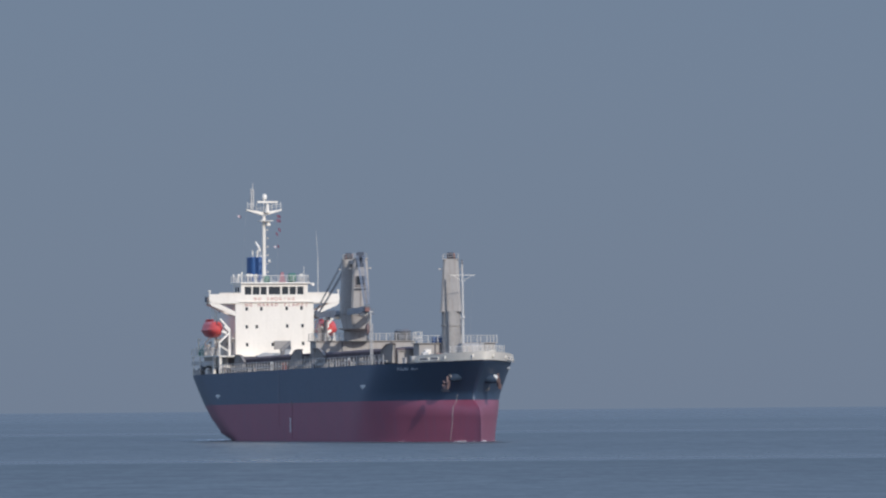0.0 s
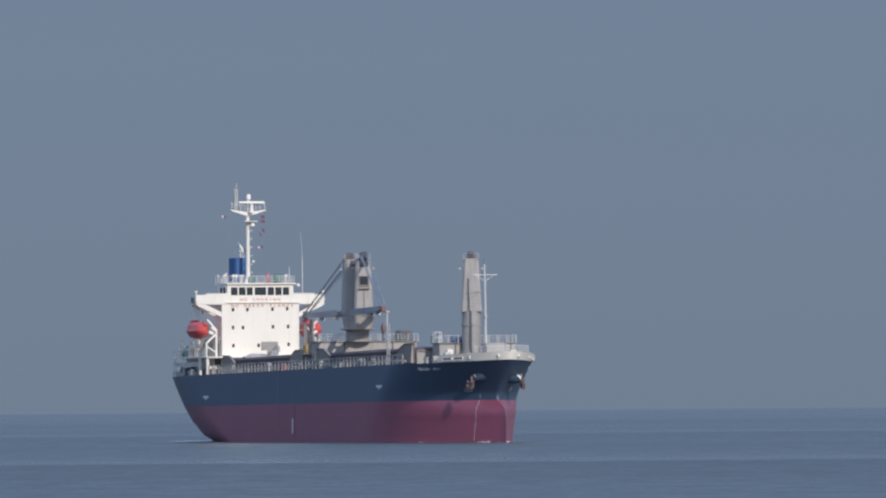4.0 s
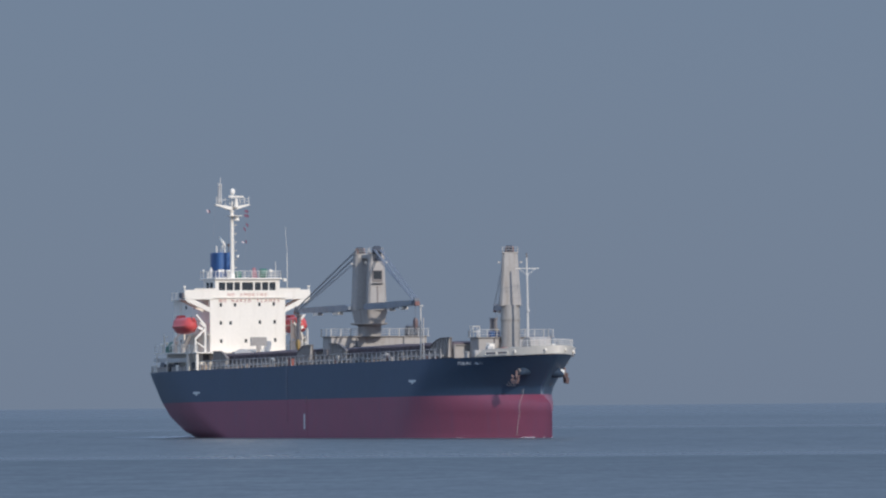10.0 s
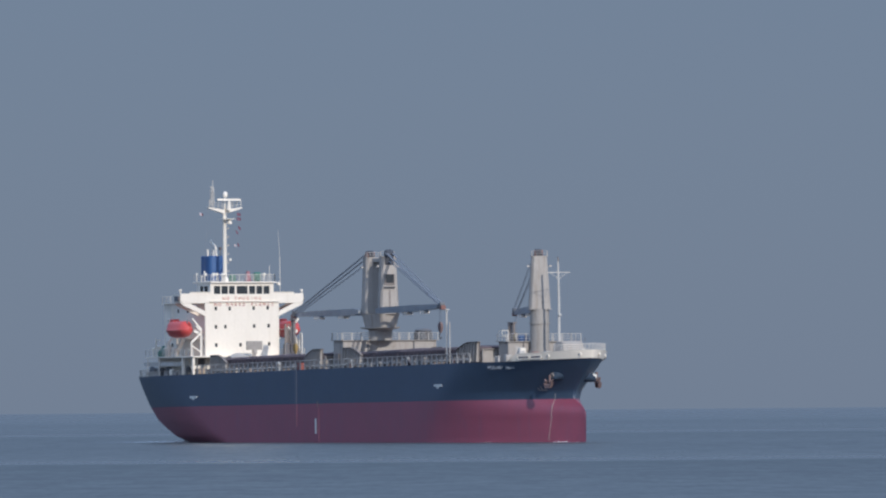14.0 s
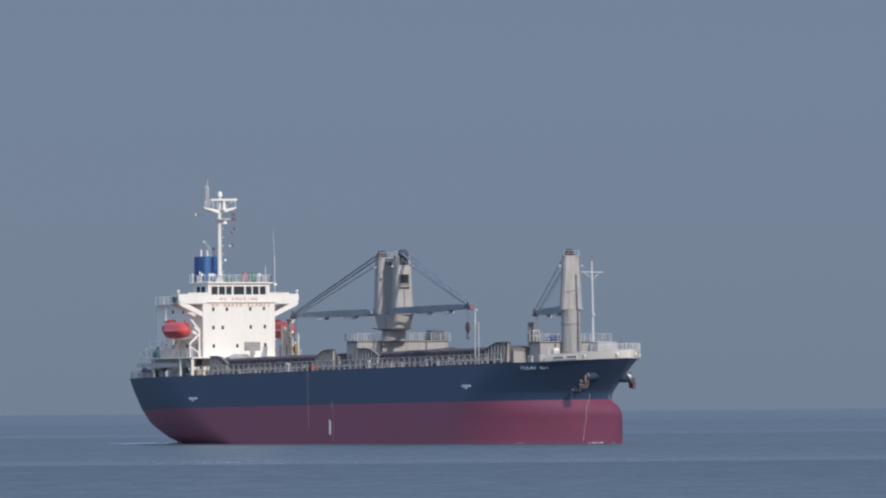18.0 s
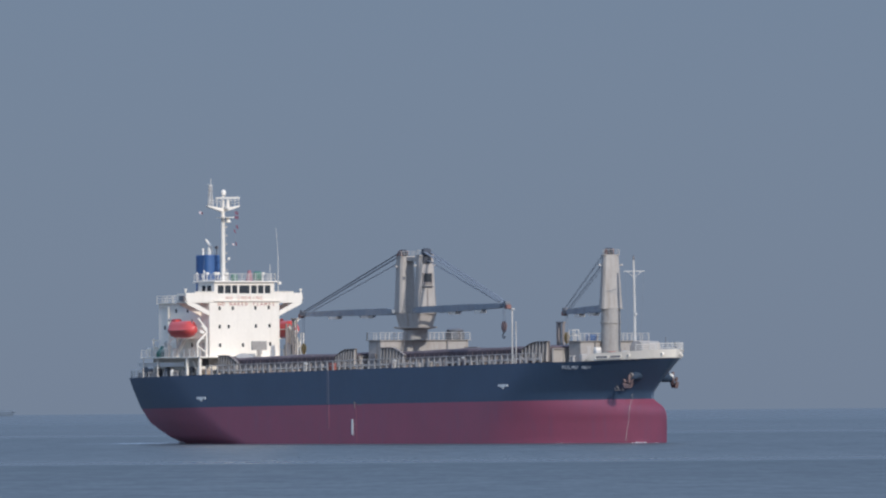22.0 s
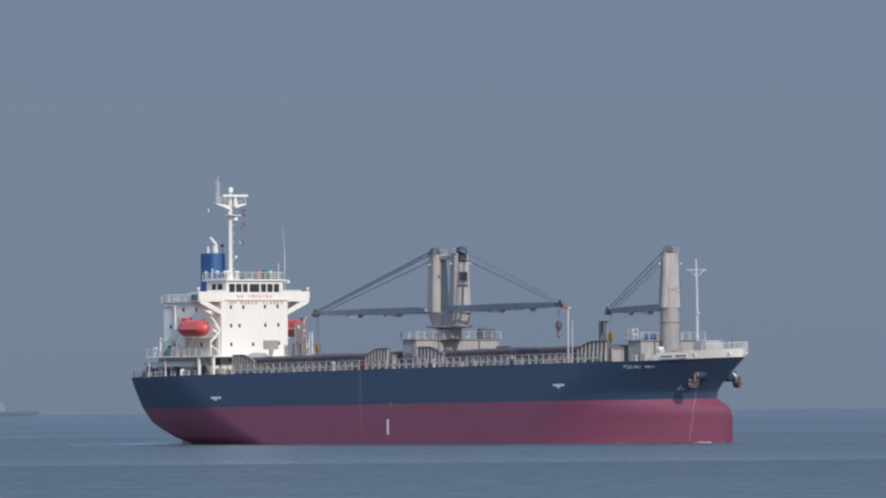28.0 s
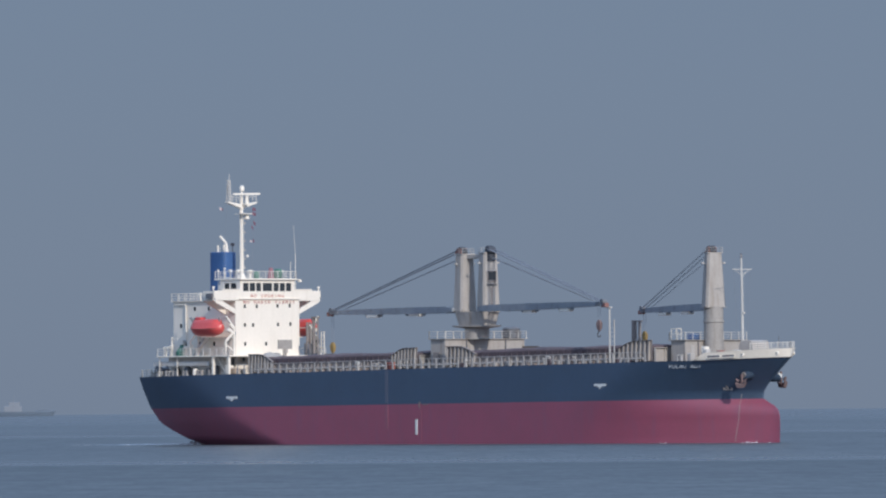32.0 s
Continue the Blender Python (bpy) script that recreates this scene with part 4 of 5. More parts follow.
boom_rest(38.5, -8.9, 18.45, 0.9, 0.115, DIRTY, "weathered white ladder-like boom rest post", short=1.6)
boom_rest(25.2, 8.5, 16.7, 1.1, 0.36, CHEEK, "dark buff-grey double post boom rest")
boom_rest(-39.9, 7.4, 17.9, 0.8, 0.22, CHEEK, "dark grey steel post with rungs beside the house")


# ---- superstructure ----
XF, XA, HW = -41.9, -55.3, 6.1          # house front, house back, half width
ZB = 20.45                              # bridge deck
bm = B()
box(bm, XA, XF, -HW, HW, z_deck(-48) - 0.2, ZB - 0.12, 0.05)
house = part("superstructure", bm, WHITE, ship, "bright white five-tier accommodation block")


def sub(name, make, mat, parent=None, label=""):
    bm = B()
    make(bm)
    return part(name, bm, mat, parent or house, label)


# boat deck and bridge deck slabs
sub("boat_deck", lambda b: box(b, -55.4, XF + 2.2, -9.25, 9.25, 12.42, 12.62, 0.03), WHITE)
sub("bridge_deck", lambda b: (box(b, XF - 2.5, XF, -10.1, 10.1, ZB - 0.12, ZB, 0.02), box(b, XA - 0.2, XF - 2.5, -6.4, 6.4, ZB - 0.12, ZB, 0.02)), WHITE)
for s in (-1, 1):
    # wing front plate, upper edge stepping up outwards, with its bracket below
    sub("wing_bulwark", lambda b: prism(b, [(XF, s * 5.2, ZB - 0.1), (XF, s * 9.75, ZB - 0.1), (XF, s * 10.15, ZB + 0.55), (XF, s * 10.1, ZB + 1.35), (XF, s * 8.6, ZB + 1.35), (XF, s * 8.5, ZB + 1.5), (XF, s * 5.2, ZB + 1.5)], (-0.1, 0, 0)), WHITE, None, "white bridge wing front")
    sub("wing_cap_rail", lambda b: box(b, XF - 0.2, XF + 0.08, min(s * 5.2, s * 8.5), max(s * 5.2, s * 8.5), ZB + 1.5, ZB + 1.58), WHITE)
    sub("wing_end_bulwark", lambda b: box(b, XF - 2.4, XF - 0.1, min(s * 10.0, s * 10.1), max(s * 10.0, s * 10.1), ZB, ZB + 1.3), WHITE)
    sub("wing_bracket", lambda b: prism(b, [(XF, s * HW, 18.5), (XF, s * HW, 19.2), (XF, s * 8.5, ZB - 0.12), (XF, s * 9.95, ZB - 0.12), (XF, s * 9.8, ZB - 0.34)], (-0.28, 0, 0)), WHITE, None, "slanting white wing bracket")
    sub("wing_bracket", lambda b: prism(b, [(XF - 2.2, s * HW, 18.5), (XF - 2.2, s * HW, 19.2), (XF - 2.2, s * 8.5, ZB - 0.12), (XF - 2.2, s * 9.95, ZB - 0.12), (XF - 2.2, s * 9.8, ZB - 0.34)], (-0.28, 0, 0)), WHITE)
    # side light in its dark screen
    sub("sidelight_screen", lambda b: box(b, XF - 1.5, XF - 0.2, min(s * 10.1, s * 10.4), max(s * 10.1, s * 10.4), ZB + 0.2, ZB + 0.95, 0.03), DARK)
    sub("wing_lamp", lambda b: turned(b, (XF - 0.3, s * 10.0, ZB + 1.35), ((0.1, 0), (0.1, 0.3), (0.22, 0.35), (0.2, 0.6)), 8), WHITE)
    railing([(XA - 0.1, s * 6.3, ZB), (XF - 2.6, s * 6.3, ZB)], 1.05, 1.3, 3)
    railing([(XF - 2.5, s * 6.4, ZB), (XF - 2.5, s * 10.0, ZB)], 1.05, 1.2, 3)
    # boat deck rail, stanchions down to the poop
    railing([(-55.3, s * 9.15, 12.62), (-39.8, s * 9.15, 12.62)], 1.0, 1.35, 3)
    for x in (-55.0, -51.2):
        sub("deck_pillar", lambda b: tube(b, (x, s * 9.0, z_deck(x)), (x, s * 9.0, 12.45), 0.06, n=8), WHITE)
    for x in (-43.4, -40.1):
        sub("deck_pillar", lambda b: box(b, x - 0.18, x + 0.18, min(s * 8.8, s * 9.2), max(s * 8.8, s * 9.2), z_deck(x), 12.45, 0.05), WHITE)
    # plated screen along the poop
    sub("poop_screen", lambda b: box(b, -56.5, -44.6, min(s * 8.75, s * 8.85), max(s * 8.75, s * 8.85), 11.2, 11.8), DIRTY)
    # shell of the deckhouse on the poop, set in from the side
    sub("poop_house", lambda b: box(b, -55.0, -42.2, min(s * HW, s * 7.3), max(s * HW, s * 6.5), z_deck(-48), 12.4), WHITE)
    # pipe frame and window row on the side
    sub("side_pipe", lambda b: (tube(b, (-54.9, s * (HW + 0.15), 19.9), (-52.4, s * (HW + 0.15), 19.9), 0.07), tube(b, (-52.4, s * (HW + 0.15), 19.9), (-52.4, s * (HW + 0.15), 15.0), 0.09)), WHITE)
    for x, z in ((-50.6, 19.3), (-47.6, 19.3), (-44.6, 19.3), (-53.6, 16.9), (-46.5, 14.3), (-49.5, 14.3), (-52.6, 14.3)):
        sub("window", lambda b: box(b, x - 0.22, x + 0.22, s * HW - 0.03, s * HW + 0.03, z - 0.28, z + 0.28, 0.02), GLASS)
    sub("side_door", lambda b: box(b, -43.9, -43.1, s * HW - 0.04, s * HW + 0.04, 12.7, 14.6, 0.02), LIGHT)
    # inboard stairs and gear on the boat deck
    sub("stair", lambda b: prism(b, [(-49.5, s * 6.9, 12.62), (-49.1, s * 6.9, 12.62), (-46.6, s * 6.9, 15.2), (-47.0, s * 6.9, 15.2)], (0, s * 0.7, 0)), DIRTY)
    sub("tier_walkway", lambda b: box(b, -50.2, XF - 0.3, min(s * HW, s * 7.1), max(s * HW, s * 7.1), 15.15, 15.25), WHITE)
railing([(XA - 0.1, -6.3 + 1.4 * i, ZB) for i in range(10)], 1.05, 1.3, 3)

# side pipes, vents and drums on the after boat deck
for k, (x, y, h, r, mat) in enumerate(((-54.6, -8.2, 1.3, 0.2, WHITE), (-53.4, -8.0, 1.5, 0.18, WHITE), (-51.4, -7.4, 2.2, 0.16, DIRTY), (-49.7, -8.6, 1.3, 0.24, WHITE),
                                       (-49.2, -8.3, 1.7, 0.2, WHITE), (-48.0, -8.0, 1.2, 0.28, DIRTY), (-54.8, 7.6, 1.6, 0.24, WHITE), (-50.4, 8.0, 1.6, 0.2, WHITE), (-54.9, -6.9, 1.4, 0.26, WHITE))):
    bm = B()
    turned(bm, (x, y, 12.62), ((r, 0), (r, h * 0.75), (r * 1.7, h * 0.82), (r * 1.7, h), (r * 0.5, h * 1.06)), 10)
    part("ventilator", bm, mat, ship, "white mushroom ventilator on the boat deck")
bm = B()
turned(bm, (-50.9, -8.4, 12.62), ((0.85, 0), (0.88, 0.6), (0.62, 1.0), (0.34, 1.25), (0.2, 1.6)), 14)
part("capstan", bm, GREEN, ship, "green deck machine on the boat deck")
sub("vent_post", lambda b: (tube(b, (-52.4, -8.9, 12.6), (-52.4, -8.9, 15.3), 0.13), box(b, -52.5, -51.2, -9.0, -8.8, 14.95, 15.12)), WHITE, ship, "white post with a side arm")
# poop mooring gear
for k, (x, y) in enumerate(((-57.6, -6.0), (-57.4, -1.5), (-57.6, 4.0), (-56.9, 7.4))):
    bm = B()
    tube(bm, (x, y - 0.9, z_deck(x) + 0.8), (x, y + 0.9, z_deck(x) + 0.8), 0.55, n=14)
    tube(bm, (x, y - 1.0, z_deck(x) + 0.8), (x, y - 0.85, z_deck(x) + 0.8), 0.85, n=14)
    tube(bm, (x, y + 0.85, z_deck(x) + 0.8), (x, y + 1.0, z_deck(x) + 0.8), 0.85, n=14)
    box(bm, x - 0.6, x + 0.6, y - 1.1, y + 1.1, z_deck(x) - 0.05, z_deck(x) + 0.3)
    part("mooring_winch", bm, DARK, ship, "dark mooring winch on the poop")
for x, y in ((-58.7, -7.0), (-55.5, -8.4), (-53.6, -8.6), (-52.0, -8.7), (-50.2, -8.3), (-46.5, -8.8), (-58.7, 5.5), (-44.0, -8.9), (-55.5, 8.4), (-52.0, 8.7), (-46.5, 8.8)):
    bm = B()
    for d in (-0.35, 0.35):
        turned(bm, (x + d, y, z_deck(x) - 0.05), ((0.22, 0), (0.22, 0.6), (0.29, 0.65), (0.29, 0.78)), 10)
    box(bm, x - 0.65, x + 0.65, y - 0.28, y + 0.28, z_deck(x) - 0.05, z_deck(x) + 0.08)
    part("bollard", bm, STAYP, ship, "weathered grey twin mooring bollards at the deck edge")
bm = B()
turned(bm, (-47.6, -8.75, z_deck(-47)), ((0.35, 0), (0.42, 0.5), (0.3, 0.95)), 10)
part("covered_drum", bm, WHITE, ship)
bm = B()
box(bm, -40.6, -39.2, -8.6, -7.6, z_deck(-40), z_deck(-40) + 0.9, 0.15)
part("deck_locker", bm, CANVAS, ship, "tan canvas-covered locker beside the house")
bm = B()
box(bm, -41.8, -41.0, -8.4, -7.2, z_deck(-41), z_deck(-41) + 1.3, 0.1)
part("deck_locker", bm, WHITE, ship, "white locker beside the house")

# front windows, four tiers
for y, z in ((-4.33, 19.58), (-2.05, 19.58), (1.89, 19.64), (4.2, 19.68), (-4.34, 16.92), (-2.78, 16.92), (1.95, 17.0), (4.33, 17.04), (-4.3, 14.24), (-0.33, 14.26), (4.4, 14.38), (-4.6, 12.0)):
    w = sub("window", lambda b: box(b, XF - 0.03, XF + 0.03, y - 0.19, y + 0.19, z - 0.26, z + 0.26, 0.02), GLASS)
    sub("window_hood", lambda b: box(b, XF, XF + 0.12, y - 0.26, y + 0.26, z + 0.27, z + 0.31), WHITE)

# ledge under the upper line of lettering, and the lettering
sub("front_ledge", lambda b: box(b, XF, XF + 0.22, -5.4, 6.1, 20.58, 20.72), WHITE)


def front_text(text, size, y, z, width, mat=LETTER):
    step = width / (len(text) - 0.35)
    for k, ch in enumerate(text):
        if ch == " ":
            continue
        me = letters(ch, size)
        me.transform(Matrix(((0, 0, 1, XF + 0.03), (1, 0, 0, y - width / 2 + step * (k + 0.32)), (0, 1, 0, z), (0, 0, 0, 1))))
        me.materials.append(mat)
        new("letter", me).parent = house


front_text("NO SMOKING", 0.64, -0.05, 20.86, 6.35)
front_text("NO NAKED FLAMES", 0.66, 0.3, 19.96, 9.8, MAROON)

# wheelhouse: sill, header and mullions with glass between, a roof that overhangs
WX0, WZ0, WZ1 = -46.2, ZB, 23.32
win = ((-4.63, -3.56), (-3.38, -2.31), (-2.13, -1.2), (-0.9, 0.92), (1.17, 2.17), (2.35, 3.36), (3.54, 4.54))
wheel = sub("wheelhouse", lambda b: (box(b, XF - 0.12, XF, -5.2, 5.2, WZ0, 21.72), box(b, XF - 0.12, XF, -5.2, 5.2, 22.9, WZ1),
                                     box(b, WX0, WX0 + 0.1, -5.2, 5.2, WZ0, WZ1),
                                     box(b, WX0 + 0.1, XF - 0.12, -5.2, -5.08, WZ0, 21.72), box(b, WX0 + 0.1, XF - 0.12, 5.08, 5.2, WZ0, 21.72),
                                     box(b, WX0 + 0.1, XF - 0.12, -5.2, -5.08, 22.9, WZ1), box(b, WX0 + 0.1, XF - 0.12, 5.08, 5.2, 22.9, WZ1)), WHITE, ship, "white wheelhouse with a row of forward windows")
edges = [-5.2] + [e for p in win for e in p] + [5.2]
for a, b_ in zip(edges[::2], edges[1::2]):
    sub("mullion", lambda b: box(b, XF - 0.12, XF, a, b_, 21.72, 22.9), WHITE, wheel)
for a, b_ in win:
    sub("wheelhouse_window", lambda b: box(b, XF - 0.10, XF - 0.06, a - 0.02, b_ + 0.02, 21.7, 22.92), GLASS, wheel, "dark wheelhouse window pane")
for s in (-1, 1):
    for x0, x1 in ((-45.2, -44.2), (-43.9, -42.7)):
        sub("wheelhouse_window", lambda b: box(b, x0, x1, s * 5.14 - 0.03, s * 5.14 + 0.03, 21.7, 22.92), GLASS, wheel)
    for x0, x1 in ((-46.1, -45.2), (-44.2, -43.9), (-42.7, -42.02)):
        sub("mullion", lambda b: box(b, x0, x1, s * 5.14 - 0.06, s * 5.14 + 0.06, 21.72, 22.9), WHITE, wheel)
sub("wheelhouse_roof", lambda b: box(b, -47.3, XF + 0.35, -5.35, 5.45, WZ1, WZ1 + 0.22, 0.03), WHITE, wheel)
railing([(XF + 0.2, -5.2, WZ1 + 0.22), (XF + 0.2, 5.3, WZ1 + 0.22)], 1.0, 1.2, 3)
for y in (-5.2, 5.3):
    railing([(-47.2, y, WZ1 + 0.22), (XF + 0.2, y, WZ1 + 0.22)], 1.0, 1.2, 3)
# after casing behind the wheelhouse, round the funnel
sub("casing", lambda b: box(b, -49.0, WX0, -3.2, 3.2, ZB - 0.1, 22.7, 0.06), WHITE, ship, "white chartroom block behind the wheelhouse")
for y in (-3.1, 3.1):
    railing([(-48.9, y, 22.7), (-46.6, y, 22.7)], 1.0, 0.7, 3)
railing([(-48.9, -3.1, 22.7), (-48.9, 3.1, 22.7)], 1.0, 1.2, 3)
sub("casing_window", lambda b: box(b, -48.5, -47.5, -3.26, -3.18, 21.2, 22.1, 0.02), DARK, house)

# funnel, a rounded blue box with exhaust pipes
def funnel():
    bm = B()
    loops = []
    for z, k in ((ZB - 0.05, 1.0), (27.3, 0.98), (27.42, 0.92)):
        lp = []
        for i in range(20):
            a = 2 * math.pi * i / 20
            ca, sb = math.cos(a), math.sin(a)
            lp.append((-51.4 + k * 1.75 * math.copysign(abs(ca) ** 0.42, ca), k * 1.3 * math.copysign(abs(sb) ** 0.42, sb), z))
        loops.append(lp)
    rings(bm, loops)
    f = part("funnel", bm, BLUE, ship, "plain blue funnel with white exhaust pipes", 30)
    for x, y, h, lean in ((-51.9, -0.5, 1.0, 0.0), (-51.3, 0.1, 1.1, 0.0), (-50.4, -0.3, 0.8, 0.0), (-52.5, 0.4, 0.6, 0.0)):
        bm = B()
        tube(bm, (x, y, 27.3), (x + lean, y, 27.4 + h), 0.14)
        part("exhaust_pipe", bm, WHITE, f)
    bm = B()
    tube(bm, (-51.0, 0.5, 27.3), (-51.2, 0.4, 28.7), 0.2)
    tube(bm, (-51.2, 0.4, 28.7), (-52.0, 0.0, 29.7), 0.2, 0.17)
    part("exhaust_pipe", bm, WHITE, f)
    bm = B()
    tube(bm, (-50.0, 0.6, 27.3), (-50.0, 0.6, 28.6), 0.06)
    box(bm, -50.25, -49.75, 0.45, 0.75, 28.3, 28.7)
    part("funnel_lamp", bm, DARK, f)


funnel()
for i, x in enumerate((-53.6, -53.0, -51.8, -51.2)):
    bm = B()
    turned(bm, (x, -2.6 - 0.3 * (i % 2), ZB), ((0.12, 0), (0.12, 0.6 + 0.2 * (i % 3)), (0.22, 0.7 + 0.2 * (i % 3)), (0.22, 0.9 + 0.2 * (i % 3)), (0.1, 1.0 + 0.2 * (i % 3))), 8)
    part("ventilator", bm, WHITE, ship)

# things on the wheelhouse top
bm = B()
turned(bm, (-43.2, -0.9, WZ1 + 0.22), ((0.5, 0), (0.55, 0.7), (0.4, 0.95), (0.1, 1.05)), 10)
part("covered_searchlight", bm, GREEN, ship, "green canvas-covered fitting on the wheelhouse top")
bm = B()
box(bm, -43.6, -42.6, 2.5, 3.7, WZ1 + 0.22, WZ1 + 1.6, 0.25)
part("covered_locker", bm, GREEN, ship, "green canvas-covered locker on the wheelhouse top")
bm = B()
prism(bm, [(-43, 1.0, WZ1 + 0.22), (-43, 2.0, WZ1 + 0.22), (-43, 1.65, WZ1 + 1.75), (-43, 1.3, WZ1 + 1.75)], (0.35, 0, 0))
part("radar_reflector", bm, paint("faded_pink_red", (0.33, 0.15, 0.18), 0.6), ship, "faded red shape on the wheelhouse top")
bm = B()
turned(bm, (-42.4, -2.8, WZ1 + 0.22), ((0.25, 0), (0.25, 0.8), (0.4, 0.95), (0.35, 1.2)), 10)
part("compass_stand", bm, WHITE, ship, "white compass stand on the wheelhouse top")
sub("whip_antenna", lambda b: (tube(b, (-44.3, 7.5, ZB), (-44.3, 7.5, 27.2), 0.045, 0.04, 6), tube(b, (-44.3, 7.5, 27.2), (-44.45, 7.3, 31.2), 0.024, 0.014, 5)), WHITE, ship, "tall thin white whip antenna")
sub("whip_antenna", lambda b: tube(b, (-42.2, 4.7, WZ1 + 0.2), (-42.2, 4.7, WZ1 + 2.6), 0.045, 0.03, 5), WHITE, ship)
sub("lamp_bracket", lambda b: (tube(b, (-41.7, 5.4, WZ1), (-41.6, 6.0, WZ1 + 0.1), 0.05), box(b, -41.8, -41.4, 5.7, 6.1, WZ1 - 0.3, WZ1 + 0.05)), WHITE, ship)
for x, y, h in ((-46.9, -4.9, 1.3), (-46.2, -4.4, 0.9), (-47.0, -3.6, 1.6), (-45.6, -4.8, 0.7)):
    sub("roof_vent", lambda b: (tube(b, (x, y, WZ1 + 0.2), (x, y, WZ1 + 0.2 + h), 0.07), box(b, x - 0.11, x + 0.11, y - 0.1, y + 0.1, WZ1 + h - 0.05, WZ1 + 0.2 + h, 0.02)), WHITE, ship)
for y in (-4.8, -3.4, -2.9, 4.9):
    sub("roof_fitting", lambda b: (tube(b, (-44.4, y, WZ1 + 0.2), (-44.4, y, WZ1 + 1.5), 0.06), box(b, -44.6, -44.2, y - 0.2, y + 0.2, WZ1 + 1.1, WZ1 + 1.5, 0.03)), WHITE, ship)

# ---- radar mast ----
MX, MY = -47.4, 0.0
mast = sub("radar_mast", lambda b: (tube(b, (MX, MY, 23.4), (MX, MY, 34.0), 0.31, 0.24, 12), turned(b, (MX, MY, 23.4), ((0.6, 0), (0.55, 0.5), (0.34, 0.9)), 12)), WHITE, ship, "tall white tubular radar mast")
for k in range(22):
    z = 24.6 + k * 0.42
    bm = B()
    bar(bm, (MX + 0.33, MY - 0.25, z), (MX + 0.33, MY + 0.25, z), 0.06)
    part("rung", bm, WHITE, mast)
    if k % 3 == 1:
        bm = B()
        bar(bm, (MX, MY + 0.2, z), (MX, MY + 0.6, z + 0.05), 0.09)
        box(bm, MX - 0.1, MX + 0.1, MY + 0.45, MY + 0.68, z + 0.02, z + 0.25)
        part("mast_lamp", bm, LIGHT, mast)
sub("mast_horn", lambda b: turned(b, (MX + 0.45, MY + 0.7, 26.6), ((0.08, 0), (0.19, 0.12), (0.19, 0.32), (0.08, 0.4)), 10), WHITE, mast)
sub("mast_platform", lambda b: box(b, MX - 0.5, MX + 1.3, -0.9, 1.1, 32.75, 32.85), WHITE, mast)
sub("mast_camera", lambda b: turned(b, (MX + 0.6, MY + 0.55, 32.0), ((0.12, 0), (0.4, 0.1), (0.25, 0.6), (0.25, 0.75)), 12), WHITE, mast)
for s in (-1, 1):
    sub("crosstree", lambda b: prism(b, [(MX - 0.35, s * 0.15, 33.6), (MX - 0.35, s * 2.75, 34.38), (MX - 0.35, s * 2.75, 34.56), (MX - 0.35, s * 0.15, 34.15)], (0.7, 0, 0)), WHITE, mast, "white gull-wing crosstree")
    railing([(MX + 0.3, s * 0.5, 34.35), (MX + 0.3, s * 2.6, 34.6)], 0.75, 0.7, 2, WHITE, 0.025)
sub("mast_pole", lambda b: tube(b, (MX, 0.1, 34.0), (MX, 0.1, 36.0), 0.22, 0.16, 10), WHITE, mast)
sub("satellite_dome", lambda b: turned(b, (MX, 0.15, 35.95), ((0.2, 0), (0.34, 0.15), (0.36, 0.6), (0.26, 0.82), (0.08, 0.92)), 14), WHITE, mast, "white satellite dome on the masthead")
sub("lattice_antenna", lambda b: ([tube(b, (MX - 0.9 + a * 0.22, -1.6 + c * 0.22, 34.4), (MX - 0.95 + a * 0.12, -1.45 + c * 0.12, 37.6), 0.075, n=4) for a in (-1, 1) for c in (-1, 1)],
                                  [bar(b, (MX - 0.9 + 0.2 * (1 if k % 2 else -1), -1.6 + 0.2, 34.5 + k * 0.26), (MX - 0.9 - 0.2 * (1 if k % 2 else -1), -1.6 - 0.2, 34.76 + k * 0.26), 0.11) for k in range(12)],
                                  tube(b, (MX - 0.95, -1.45, 37.5), (MX - 0.95, -1.4, 38.5), 0.07, 0.05, 5), bar(b, (MX - 0.9, -1.6, 34.3), (MX, -0.8, 34.3), 0.15)), DIRTY, mast, "pale lattice antenna on the crosstree")
sub("radar_pedestal", lambda b: turned(b, (MX + 0.8, 0.35, 34.2), ((0.34, 0), (0.28, 0.5), (0.22, 0.9), (0.22, 1.2)), 12), WHITE, mast)
sub("radar_arm", lambda b: box(b, MX, MX + 1.2, 0.0, 0.7, 34.05, 34.25), WHITE, mast)
bm = B()
rings(bm, [[(x, -0.16 * k, -0.14 * k), (x, 0.14 * k, -0.14 * k), (x, 0.10 * k, 0.16 * k), (x, -0.16 * k, 0.16 * k)] for x, k in ((-1.95, 0.6), (-1.8, 1), (1.8, 1), (1.95, 0.6))])
scanner = part("radar_scanner", bm, WHITE, mast, "white turning radar scanner bar")

# signal flags on thin halyards
def flag(p, w, h, mat, lean=0.0, name="signal_flag"):
    p = Vector(p)
    bm = B()
    n = 6
    loops = []
    for i in range(n + 1):
        u = i / n
        o = 0.10 * math.sin(u * 5.5 + p.z) * u
        loops.append([p + Vector((o, w * u, -lean * u)), p + Vector((o + 0.02, w * u, -lean * u)), p + Vector((o + 0.02, w * u + 0.05, -h - lean * u)), p + Vector((o, w * u + 0.05, -h - lean * u))])
    rings(bm, loops)
    part(name, bm, mat, ship, "small red and pale signal flag on a halyard")


